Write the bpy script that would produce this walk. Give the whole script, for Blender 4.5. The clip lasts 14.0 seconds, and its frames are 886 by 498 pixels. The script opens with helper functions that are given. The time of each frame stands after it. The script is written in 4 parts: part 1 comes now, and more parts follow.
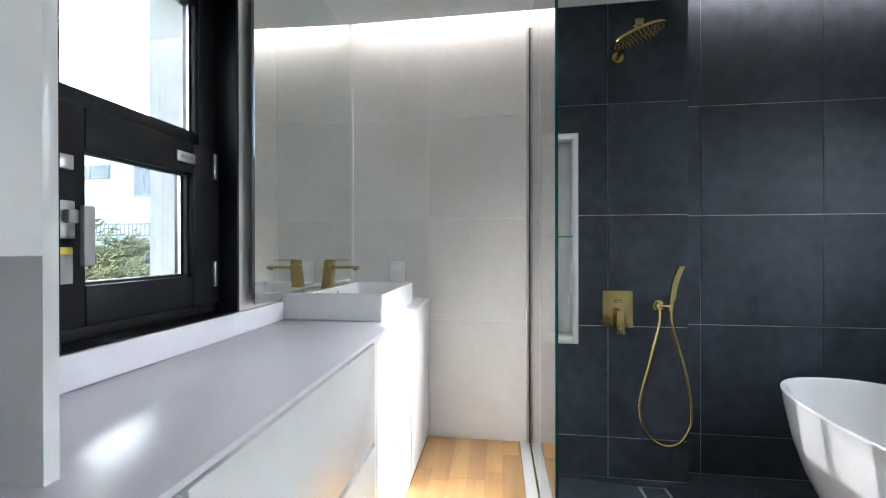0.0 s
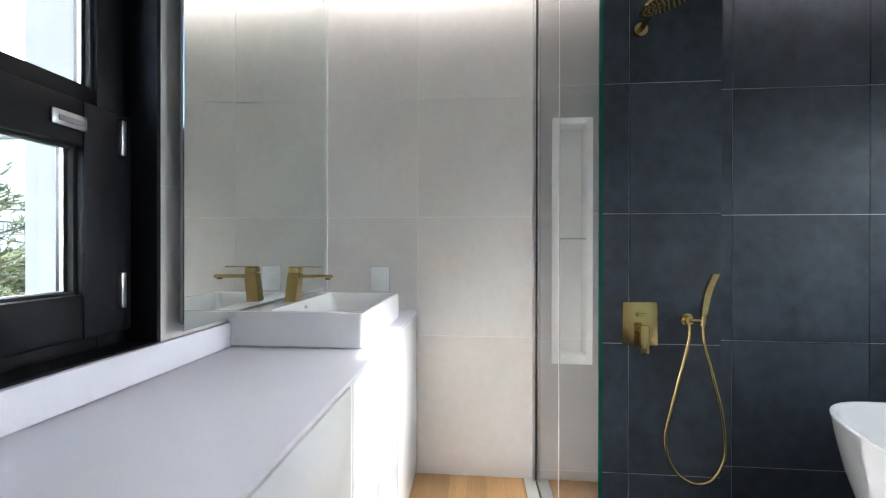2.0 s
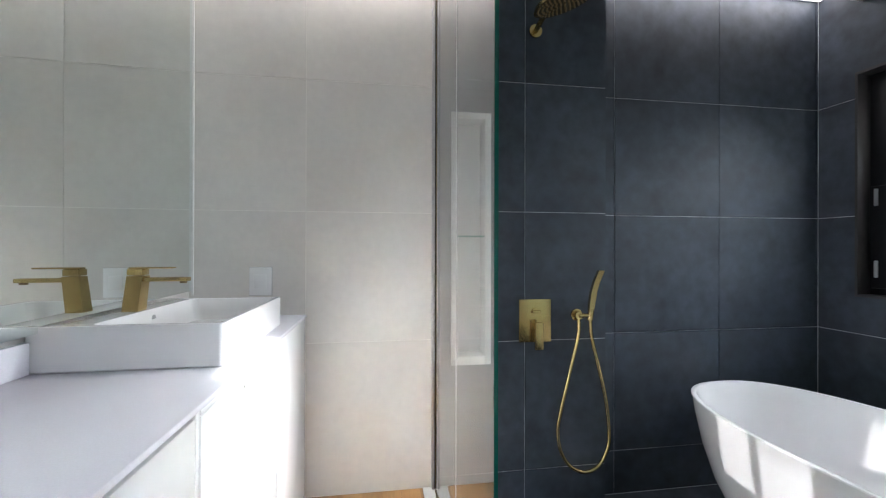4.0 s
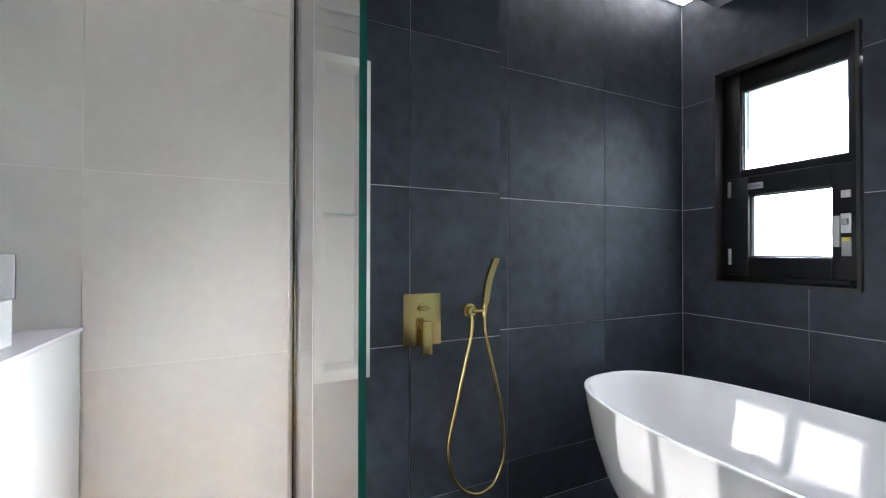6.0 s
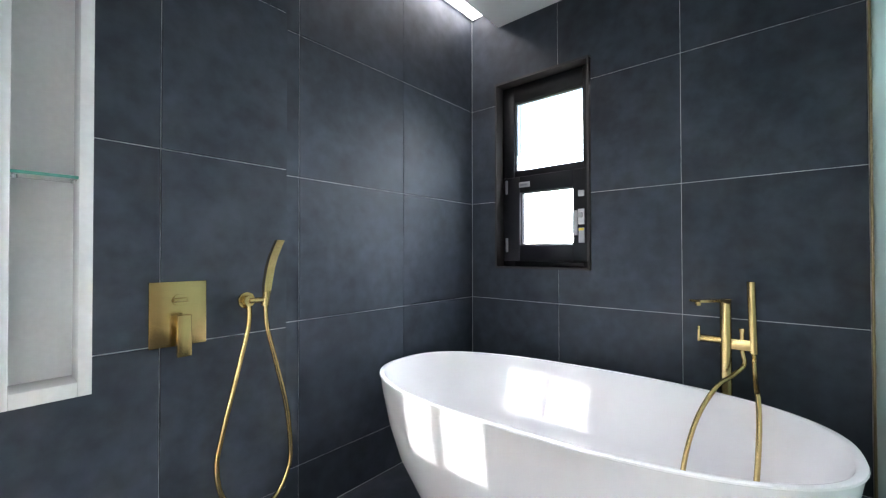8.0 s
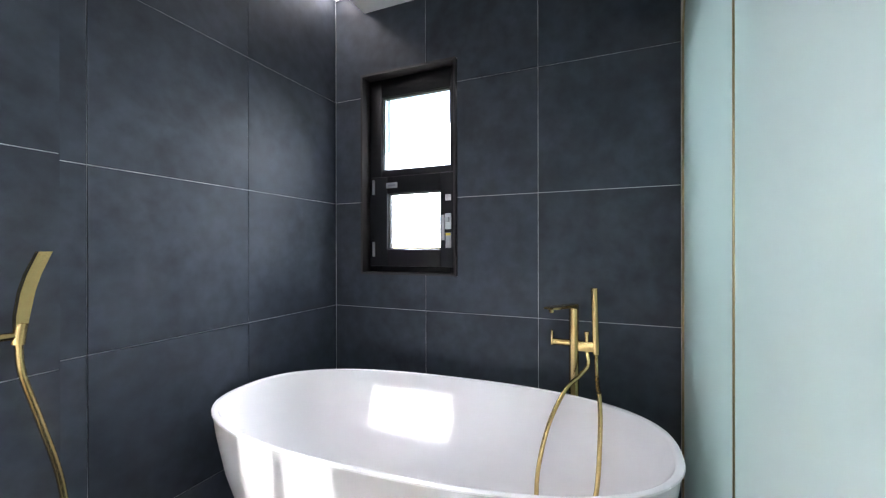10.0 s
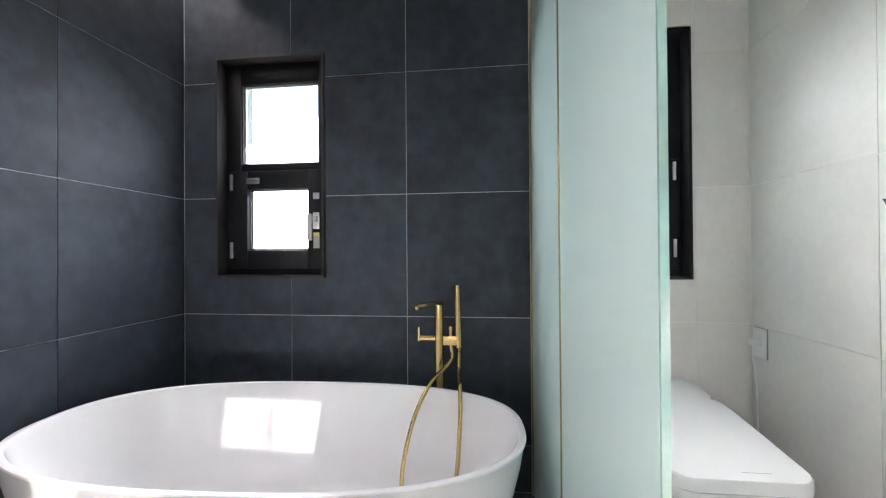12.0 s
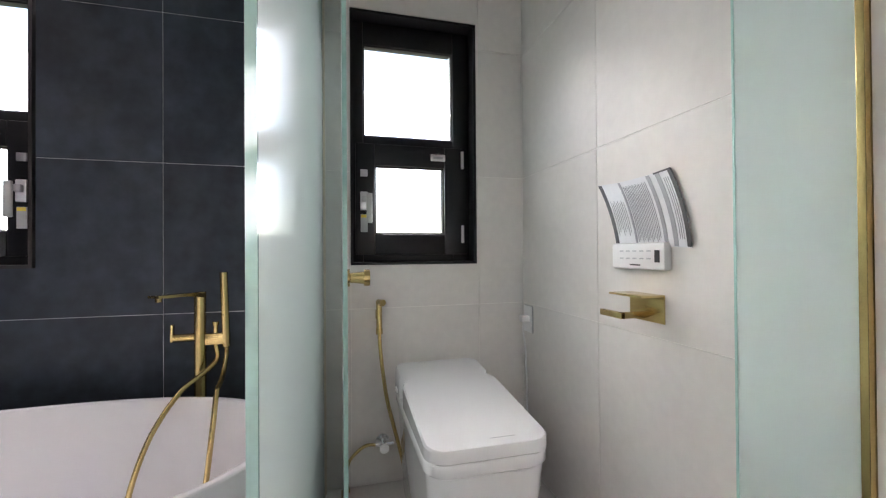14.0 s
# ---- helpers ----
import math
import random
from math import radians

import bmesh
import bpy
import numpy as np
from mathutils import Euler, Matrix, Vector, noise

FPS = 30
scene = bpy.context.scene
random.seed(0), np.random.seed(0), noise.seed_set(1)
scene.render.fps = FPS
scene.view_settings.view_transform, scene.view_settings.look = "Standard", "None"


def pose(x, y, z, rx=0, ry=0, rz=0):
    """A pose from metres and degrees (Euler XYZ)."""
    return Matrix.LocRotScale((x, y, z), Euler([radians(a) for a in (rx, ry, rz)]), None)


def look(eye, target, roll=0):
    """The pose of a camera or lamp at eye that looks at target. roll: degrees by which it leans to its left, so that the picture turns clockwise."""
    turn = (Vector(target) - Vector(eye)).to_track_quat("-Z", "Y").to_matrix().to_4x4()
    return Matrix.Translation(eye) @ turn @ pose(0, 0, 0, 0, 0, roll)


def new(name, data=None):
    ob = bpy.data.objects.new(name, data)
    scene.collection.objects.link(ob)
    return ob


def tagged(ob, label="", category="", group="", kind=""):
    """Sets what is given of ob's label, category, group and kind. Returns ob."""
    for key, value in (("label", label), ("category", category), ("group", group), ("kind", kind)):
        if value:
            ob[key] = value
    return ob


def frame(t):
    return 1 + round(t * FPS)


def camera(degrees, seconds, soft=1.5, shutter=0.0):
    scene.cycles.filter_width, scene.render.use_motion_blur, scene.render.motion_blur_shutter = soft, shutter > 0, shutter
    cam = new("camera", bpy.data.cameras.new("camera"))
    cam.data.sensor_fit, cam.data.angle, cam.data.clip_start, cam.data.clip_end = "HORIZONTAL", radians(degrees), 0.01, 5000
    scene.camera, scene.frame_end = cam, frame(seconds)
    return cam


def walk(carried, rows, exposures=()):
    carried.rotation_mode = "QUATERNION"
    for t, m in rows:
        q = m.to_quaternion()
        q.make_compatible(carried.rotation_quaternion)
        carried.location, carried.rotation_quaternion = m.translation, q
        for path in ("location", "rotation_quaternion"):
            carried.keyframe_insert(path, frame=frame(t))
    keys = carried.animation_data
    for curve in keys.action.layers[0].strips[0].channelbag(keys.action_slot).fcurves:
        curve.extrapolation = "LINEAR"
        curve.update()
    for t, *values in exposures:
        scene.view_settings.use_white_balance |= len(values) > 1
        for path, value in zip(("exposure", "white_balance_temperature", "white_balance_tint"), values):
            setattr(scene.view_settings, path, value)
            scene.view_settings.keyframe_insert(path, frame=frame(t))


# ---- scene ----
cam = camera(96.0, 14.0, 1.2)
PATH = [
    (0, (-0.028, 0.125, 1.109), (-0.297, 2.106, 1.103), -0.1),
    (0.5, (-0.031, 0.246, 1.108), (-0.333, 2.223, 1.104), -0.1),
    (1, (-0.071, 0.383, 1.115), (-0.373, 2.36, 1.105), -0.0),
    (1.5, (-0.098, 0.453, 1.12), (-0.389, 2.432, 1.11), 0.0),
    (2, (-0.131, 0.476, 1.124), (-0.303, 2.469, 1.119), 0.1),
    (2.5, (-0.123, 0.494, 1.122), (-0.215, 2.492, 1.122), 0.1),
    (3, (-0.116, 0.507, 1.12), (-0.104, 2.507, 1.121), 0.1),
    (5.5, (0.009, 0.871, 1.059), (0.728, 2.738, 1.072), 0.1),
    (6, (0.043, 0.956, 1.035), (0.882, 2.771, 1.052), 0.1),
    (6.5, (0.077, 0.988, 1.019), (1.074, 2.722, 1.029), 0.2),
    (7, (0.122, 0.991, 0.986), (1.327, 2.587, 1.004), 0.1),
    (7.5, (0.166, 0.984, 0.971), (1.558, 2.42, 0.988), 0.0),
    (8, (0.206, 0.948, 0.962), (1.725, 2.249, 0.986), -0.1),
    (8.2, (0.204, 0.953, 0.965), (1.776, 2.188, 0.98), -0.1),
    (10.5, (0.396, 0.979, 1.023), (2.284, 1.639, 1.022), -0.2),
    (11, (0.38, 0.989, 1.004), (2.314, 1.496, 1.006), -0.2),
    (11.5, (0.376, 0.965, 0.981), (2.34, 1.34, 1.004), -0.0),
    (12, (0.386, 0.898, 1.0), (2.371, 1.135, 1.013), -0.4),
    (12.5, (0.403, 0.859, 1.004), (2.403, 0.871, 1.007), -0.2),
    (13, (0.428, 0.781, 0.994), (2.419, 0.59, 0.997), -0.3),
    (13.5, (0.468, 0.688, 0.95), (2.438, 0.345, 0.97), -0.5),
    (14, (0.496, 0.626, 0.922), (2.432, 0.126, 0.937), -0.4),
]
walk(cam, [(t, look(eye, target, roll)) for t, eye, target, roll in PATH], [(0.0, 2.1, 5900, 9), (3.0, 2.25, 6000, 10), (5.5, 2.3, 5950, 9), (6.5, 2.4, 5950, 9), (8.0, 2.85, 6000, 11), (10.5, 2.7, 6100, 14), (12.5, 2.6, 6450, 15), (13.5, 2.4, 6600, 20), (14.0, 2.2, 6600, 21)])

# ---- light ----
SUN_WAY = Vector((-1.0, -0.075, -0.375)).normalized()
world = bpy.data.worlds.new("sky")
scene.world = world
world.use_nodes = True
wn = world.node_tree
sky = wn.nodes.new("ShaderNodeTexSky")
sky.sky_type = "NISHITA"
sky.sun_disc = False
sky.dust_density = 0.05
sky.sun_elevation = math.asin(-SUN_WAY.z)
sky.sun_rotation = math.atan2(-SUN_WAY.x, -SUN_WAY.y)
wn.nodes["Background"].inputs[1].default_value = 0.15
wn.links.new(sky.outputs[0], wn.nodes["Background"].inputs[0])
sun = new("sun", bpy.data.lights.new("sun", "SUN"))
sun.data.energy, sun.data.angle, sun.data.color = 4.0, radians(0.5), (1.0, 0.95, 0.88)
sun.matrix_world = look((0, 0, 0), SUN_WAY)


def window_light(name, x, y, z, to, watts):
    """The sky's light that enters by a window."""
    ob = new(name, bpy.data.lights.new(name, "AREA"))
    ob.data.shape, ob.data.size, ob.data.size_y = "RECTANGLE", 0.46, 0.95
    ob.data.energy, ob.data.color, ob.data.spread = watts, (0.93, 0.965, 1.0), radians(130)
    ob.matrix_world = look((x, y, z), to)


window_light("daylight_bath_window", 2.52, 2.0, 1.45, (1.1, 1.7, 0.6), 3.2)
window_light("daylight_toilet_window", 2.52, 0.29, 1.45, (1.1, 0.45, 0.6), 0.85)


def added_glint_lamp(name, y0, y1):
    """An added narrow-beam lamp that stands in for the sun that a pane of the shower screen throws back on the bathtub:
    about an eighth of its strength, as wide as the beam of the bath window's upper pane.
    """
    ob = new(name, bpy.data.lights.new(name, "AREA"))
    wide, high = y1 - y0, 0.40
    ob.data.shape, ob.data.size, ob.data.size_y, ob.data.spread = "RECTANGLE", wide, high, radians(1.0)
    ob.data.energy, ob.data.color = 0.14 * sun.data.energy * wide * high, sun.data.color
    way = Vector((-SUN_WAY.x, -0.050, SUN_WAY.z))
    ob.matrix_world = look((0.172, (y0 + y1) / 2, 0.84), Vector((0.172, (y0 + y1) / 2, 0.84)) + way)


# Two lamps added just off the glass, replacing the sun's reflection from it.
added_glint_lamp("stand_in_lamp_far_pane", 1.950, 2.110)
added_glint_lamp("stand_in_lamp_near_pane", 1.728, 1.908)


# ---- materials ----
def material(name, base=(0.8, 0.8, 0.8), rough=0.5, metal=0.0, vary=0.0, scale=3.0, grain=0.0, grain_scale=60.0, bump=0.0, bump_scale=80.0, coat=0.0, per_object=0.0, rough_vary=0.0, spec=0.5):
    m = bpy.data.materials.new(name)
    m.use_nodes = True
    nt = m.node_tree
    b = nt.nodes["Principled BSDF"]
    b.inputs["Roughness"].default_value = rough
    b.inputs["Metallic"].default_value = metal
    b.inputs["Specular IOR Level"].default_value = spec
    b.inputs["Coat Weight"].default_value = coat
    b.inputs["Base Color"].default_value = (*base, 1)
    tc = nt.nodes.new("ShaderNodeTexCoord")
    src = tc.outputs["Object"]
    if per_object:
        info = nt.nodes.new("ShaderNodeObjectInfo")
        add = nt.nodes.new("ShaderNodeVectorMath")
        add.operation = "MULTIPLY_ADD"
        nt.links.new(info.outputs["Random"], add.inputs[0])
        add.inputs[1].default_value = (37.0, 53.0, 71.0)
        nt.links.new(src, add.inputs[2])
        src = add.outputs[0]

    def tex(sc, detail, distort=0.0):
        n = nt.nodes.new("ShaderNodeTexNoise")
        n.inputs["Scale"].default_value, n.inputs["Detail"].default_value, n.inputs["Distortion"].default_value = sc, detail, distort
        nt.links.new(src, n.inputs["Vector"])
        return n.outputs["Fac"]

    col = None
    if vary or grain or per_object:
        big = nt.nodes.new("ShaderNodeMapRange")
        big.inputs["From Min"].default_value, big.inputs["From Max"].default_value = 0.3, 0.7
        big.inputs["To Min"].default_value, big.inputs["To Max"].default_value = 1 - vary, 1 + vary
        nt.links.new(tex(scale, 5.0, 0.6), big.inputs["Value"])
        fine = nt.nodes.new("ShaderNodeMapRange")
        fine.inputs["From Min"].default_value, fine.inputs["From Max"].default_value = 0.3, 0.7
        fine.inputs["To Min"].default_value, fine.inputs["To Max"].default_value = 1 - grain, 1 + grain
        nt.links.new(tex(grain_scale, 4.0), fine.inputs["Value"])
        mul = nt.nodes.new("ShaderNodeMath")
        mul.operation = "MULTIPLY"
        nt.links.new(big.outputs[0], mul.inputs[0])
        nt.links.new(fine.outputs[0], mul.inputs[1])
        fac = mul.outputs[0]
        if per_object:
            r = nt.nodes.new("ShaderNodeMapRange")
            r.inputs["To Min"].default_value, r.inputs["To Max"].default_value = 1 - per_object, 1 + per_object
            nt.links.new(info.outputs["Random"], r.inputs["Value"])
            mm = nt.nodes.new("ShaderNodeMath")
            mm.operation = "MULTIPLY"
            nt.links.new(fac, mm.inputs[0])
            nt.links.new(r.outputs[0], mm.inputs[1])
            fac = mm.outputs[0]
        sc = nt.nodes.new("ShaderNodeVectorMath")
        sc.operation = "SCALE"
        sc.inputs[0].default_value = base
        nt.links.new(fac, sc.inputs["Scale"])
        nt.links.new(sc.outputs[0], b.inputs["Base Color"])
    if rough_vary:
        rr = nt.nodes.new("ShaderNodeMapRange")
        rr.inputs["From Min"].default_value, rr.inputs["From Max"].default_value = 0.3, 0.7
        rr.inputs["To Min"].default_value, rr.inputs["To Max"].default_value = rough - rough_vary, rough + rough_vary
        nt.links.new(tex(scale * 2.3, 6.0, 1.0), rr.inputs["Value"])
        nt.links.new(rr.outputs[0], b.inputs["Roughness"])
    if bump:
        bp = nt.nodes.new("ShaderNodeBump")
        bp.inputs["Strength"].default_value, bp.inputs["Distance"].default_value = bump, 0.002
        nt.links.new(tex(bump_scale, 5.0), bp.inputs["Height"])
        nt.links.new(bp.outputs[0], b.inputs["Normal"])
    return m


DARK_TILE = material("slate_blue_porcelain", (0.041, 0.049, 0.063), 0.58, spec=0.26, vary=0.26, scale=2.8, grain=0.20, grain_scale=16, bump=0.12, bump_scale=45, per_object=0.07, rough_vary=0.1)
DARK_GROUT = material("pale_grout", (0.62, 0.63, 0.64), 0.8, grain=0.15)
WHITE_TILE = material("warm_grey_porcelain", (0.68, 0.655, 0.625), 0.48, vary=0.05, scale=2.2, grain=0.025, grain_scale=30, bump=0.06, bump_scale=50, per_object=0.02, rough_vary=0.08)
WHITE_GROUT = material("ivory_grout", (0.82, 0.80, 0.76), 0.8, grain=0.05)
FLOOR_WHITE = material("light_floor_porcelain", (0.62, 0.60, 0.57), 0.4, vary=0.05, grain=0.03, per_object=0.02)
PLASTER = material("white_ceiling_paint", (0.78, 0.78, 0.77), 0.8, grain=0.01, grain_scale=120, bump=0.04, bump_scale=150)
LACQUER = material("white_lacquer", (0.80, 0.81, 0.82), 0.22, grain=0.006, grain_scale=40, coat=0.3)
QUARTZ = material("white_quartz", (0.78, 0.77, 0.84), 0.24, spec=0.4, vary=0.015, scale=5, grain=0.03, grain_scale=300)
CERAMIC = material("glazed_ceramic", (0.82, 0.82, 0.83), 0.07, coat=0.4, vary=0.006)
ACRYLIC = material("tub_acrylic", (0.83, 0.81, 0.82), 0.16, vary=0.006)
BRASS = material("brushed_brass", (0.56, 0.42, 0.18), 0.25, metal=1.0, vary=0.03, scale=6, grain=0.03, grain_scale=180)
BRASS_DARK = material("brass_nozzles", (0.16, 0.11, 0.05), 0.5, metal=0.6, grain=0.1)
CHROME = material("chrome", (0.78, 0.79, 0.80), 0.12, metal=1.0, grain=0.01)
STEEL = material("satin_steel", (0.55, 0.55, 0.56), 0.35, metal=1.0, grain=0.05)
WINDOW_BLACK = material("black_window_foil", (0.008, 0.008, 0.010), 0.42, spec=0.25, grain=0.12, grain_scale=90, bump=0.03)
LINING = material("dark_umber_lining", (0.028, 0.024, 0.024), 0.5, grain=0.1, grain_scale=60)
FACADE = material("pale_facade", (0.58, 0.57, 0.58), 0.8, vary=0.06, grain=0.05, grain_scale=20)
RUBBER = material("black_gasket", (0.01, 0.01, 0.01), 0.7, grain=0.1)
PLASTIC = material("white_plastic", (0.80, 0.80, 0.80), 0.3, grain=0.006)
HANDLE_GREY = material("satin_grey_handle", (0.42, 0.42, 0.43), 0.35, grain=0.03)
AGED_BRASS = material("aged_brass", (0.36, 0.28, 0.15), 0.38, metal=0.9, vary=0.06, grain=0.05, grain_scale=120)
PLASTIC_GREY = material("grey_print", (0.30, 0.31, 0.33), 0.5, grain=0.05)
PRINT_PALE = material("pale_grey_print", (0.50, 0.51, 0.53), 0.5, grain=0.05)
PLASTIC_BLACK = material("black_print", (0.03, 0.03, 0.035), 0.4, grain=0.05)
PAPER = material("printed_sheet", (0.74, 0.75, 0.77), 0.25, vary=0.04, scale=20)
STONE = material("white_sill_stone", (0.78, 0.78, 0.77), 0.25, vary=0.03, grain=0.03)
SEAL = material("pale_pvc_seal", (0.74, 0.75, 0.74), 0.3, grain=0.03)
OAK = material("oak_plank", (0.50, 0.29, 0.125), 0.38, vary=0.14, scale=2.0, grain=0.07, grain_scale=30, bump=0.06, per_object=0.16)
OAK_GAP = material("plank_joint", (0.16, 0.09, 0.04), 0.8, grain=0.1)


def stretch_grain(m, by):
    """Draw the wood's grain out along the plank."""
    nt = m.node_tree
    for n in nt.nodes:
        if n.type == "TEX_NOISE":
            link = n.inputs["Vector"].links[0]
            mp = nt.nodes.new("ShaderNodeMapping")
            mp.inputs["Scale"].default_value = by
            nt.links.new(link.from_socket, mp.inputs["Vector"])
            nt.links.new(mp.outputs[0], n.inputs["Vector"])


stretch_grain(OAK, (5.0, 0.35, 1.0))


def glass(name, color, rough=0.0, ior=1.5):
    m = material(name, color, rough)
    b = m.node_tree.nodes["Principled BSDF"]
    b.inputs["Transmission Weight"].default_value, b.inputs["IOR"].default_value = 1.0, ior
    return m


CLEAR = glass("clear_glass", (0.97, 0.99, 0.98))
EDGE = material("polished_green_glass_edge", (0.01, 0.10, 0.075), 0.12, coat=0.5, grain=0.05)
SHELF_EDGE = material("pale_green_glass_edge", (0.10, 0.32, 0.26), 0.15, coat=0.5, grain=0.05)
FROST_EDGE = material("pale_mint_glass_edge", (0.42, 0.66, 0.61), 0.15, coat=0.5, grain=0.05)
MIRROR = material("mirror", (0.84, 0.88, 0.86), 0.0, metal=1.0)


def frosted():
    m = material("frosted_mint_glass", (0.70, 0.86, 0.83), 0.35)
    nt = m.node_tree
    out, b = nt.nodes["Material Output"], nt.nodes["Principled BSDF"]
    b.inputs["Base Color"].default_value = (0.86, 0.95, 0.93, 1)
    tr = nt.nodes.new("ShaderNodeBsdfTranslucent")
    tr.inputs[0].default_value = (0.80, 0.89, 0.865, 1)
    mx = nt.nodes.new("ShaderNodeMixShader")
    mx.inputs[0].default_value = 0.62
    nt.links.new(b.outputs[0], mx.inputs[1])
    nt.links.new(tr.outputs[0], mx.inputs[2])
    gl = nt.nodes.new("ShaderNodeBsdfGlossy")
    gl.inputs["Roughness"].default_value = 0.18
    fr = nt.nodes.new("ShaderNodeFresnel")
    fr.inputs["IOR"].default_value = 1.10
    m2 = nt.nodes.new("ShaderNodeMixShader")
    nt.links.new(fr.outputs[0], m2.inputs[0])
    nt.links.new(mx.outputs[0], m2.inputs[1])
    nt.links.new(gl.outputs[0], m2.inputs[2])
    nt.links.new(m2.outputs[0], out.inputs[0])
    return m


FROST = frosted()


def glow(name, color, strength):
    m = bpy.data.materials.new(name)
    m.use_nodes = True
    b = m.node_tree.nodes["Principled BSDF"]
    b.inputs["Base Color"].default_value = (0.9, 0.9, 0.9, 1)
    b.inputs["Emission Color"].default_value = (*color, 1)
    b.inputs["Emission Strength"].default_value = strength
    return m


LED = glow("cove_light_diffuser", (1.0, 0.90, 0.83), 3.1)


# ---- building helpers ----
def box(bm, a, b, bevel=0.0, segments=2):
    x0, y0, z0 = (min(p, q) for p, q in zip(a, b))
    x1, y1, z1 = (max(p, q) for p, q in zip(a, b))
    vs = [bm.verts.new(p) for p in ((x0, y0, z0), (x1, y0, z0), (x1, y1, z0), (x0, y1, z0), (x0, y0, z1), (x1, y0, z1), (x1, y1, z1), (x0, y1, z1))]
    fs = [bm.faces.new([vs[i] for i in f]) for f in ((3, 2, 1, 0), (4, 5, 6, 7), (0, 1, 5, 4), (1, 2, 6, 5), (2, 3, 7, 6), (3, 0, 4, 7))]
    if bevel:
        es = {e for f in fs for e in f.edges}
        bmesh.ops.bevel(bm, geom=list(es), offset=bevel, segments=segments, profile=0.5, affect="EDGES")
    return fs


def boxes(*pairs, bevel=0.0):
    bm = bmesh.new()
    for a, b in pairs:
        box(bm, a, b, bevel)
    return bm


def rod(bm, p, q, r, r2=None, seg=20):
    p, q = Vector(p), Vector(q)
    d = q - p
    m = Matrix.Translation((p + q) / 2) @ d.to_track_quat("Z", "Y").to_matrix().to_4x4()
    bmesh.ops.create_cone(bm, cap_ends=True, segments=seg, radius1=r, radius2=r if r2 is None else r2, depth=d.length, matrix=m)
    return bm


def spline(points, n=12):
    """A smooth line through the points (Catmull-Rom)."""
    ps = [Vector(p) for p in points]
    ps = [ps[0] * 2 - ps[1]] + ps + [ps[-1] * 2 - ps[-2]]
    out = []
    for i in range(1, len(ps) - 2):
        a, b, c, d = ps[i - 1:i + 3]
        for k in range(n):
            t = k / n
            out.append(0.5 * (2 * b + (c - a) * t + (2 * a - 5 * b + 4 * c - d) * t * t + (3 * b - a - 3 * c + d) * t ** 3))
    out.append(ps[-2])
    return out


def tube(bm, points, r, seg=12, ribs=0.0):
    """A hose of radius r along the points; ribs: how much every second ring is narrowed."""
    rings, up = [], Vector((0.3, 0.9, 0.1)).normalized()
    for i, p in enumerate(points):
        d = (points[min(i + 1, len(points) - 1)] - points[max(i - 1, 0)]).normalized()
        s = d.cross(up)
        s = s.normalized() if s.length > 1e-4 else Vector((1, 0, 0))
        u = s.cross(d)
        rr = r * (1 - ribs * (i % 2))
        rings.append([bm.verts.new(p + (s * math.cos(a) + u * math.sin(a)) * rr) for a in (2 * math.pi * k / seg for k in range(seg))])
    for a, b in zip(rings, rings[1:]):
        for k in range(seg):
            bm.faces.new((a[k], a[(k + 1) % seg], b[(k + 1) % seg], b[k])).smooth = True
    bm.faces.new(rings[0][::-1])
    bm.faces.new(rings[-1])
    return bm


def loft(bm, rings, close=True, smooth=True):
    vr = [[bm.verts.new(p) for p in r] for r in rings]
    n = len(vr[0])
    for a, b in zip(vr, vr[1:]):
        for k in range(n):
            bm.faces.new((a[k], a[(k + 1) % n], b[(k + 1) % n], b[k])).smooth = smooth
    if close:
        bm.faces.new(vr[0][::-1])
        bm.faces.new(vr[-1])
    return vr


def mesh_of(name, bm, mats):
    bmesh.ops.recalc_face_normals(bm, faces=bm.faces[:])
    me = bpy.data.meshes.new(name)
    bm.to_mesh(me)
    bm.free()
    for m in mats if isinstance(mats, (list, tuple)) else [mats]:
        me.materials.append(m)
    return me


def smooth(ob, angle=40):
    for p in ob.data.polygons:
        p.use_smooth = True
    ob.data.set_sharp_from_angle(angle=radians(angle))
    return ob


def part(name, bm, mat, parent, label="", round_off=True):
    ob = new(name, mesh_of(name, bm, mat))
    ob.parent = parent
    if round_off:
        smooth(ob)
    return tagged(ob, label) if label else ob


def thing(name, label, category, at=(0, 0, 0), rz=0, group="", kind=""):
    ob = new(name)
    ob.empty_display_size = 0.1
    ob.matrix_world = pose(*at, 0, 0, rz)
    return tagged(ob, label, category, group, kind)


def structure(name, bm, mat, label, category):
    return tagged(new(name, mesh_of(name, bm, mat)), label, category, "", "structure")


# ---- setting ----
E_X, N_Y, COL_Y, NW_Y, W_X, S_Y = 2.307, 2.495, 2.390, 2.487, -0.925, -0.25
WET, DRY, TOILET, CEIL, COVE = -0.14, -0.02, -0.11, 2.37, 2.49
GROUT = 0.003
BATH_WIN = (1.720, 2.317, 0.872, 2.011)
TOILET_WIN = (-0.008, 0.580, 0.866, 2.016)
VANITY_WIN = (0.822, 1.410, 0.880, 2.025)


def wall_x(x, out, y0, y1, z0, z1, holes=()):
    """A wall across x with openings (y0, y1, z0, z1), its face at x and its back at out."""
    bm = bmesh.new()
    ys = sorted({y0, y1, *(v for h in holes for v in h[:2])})
    for a, b in zip(ys, ys[1:]):
        hole = [h for h in holes if h[0] <= a and b <= h[1]]
        if hole:
            box(bm, (x, a, z0), (out, b, hole[0][2]))
            box(bm, (x, a, hole[0][3]), (out, b, z1))
        else:
            box(bm, (x, a, z0), (out, b, z1))
    return bm


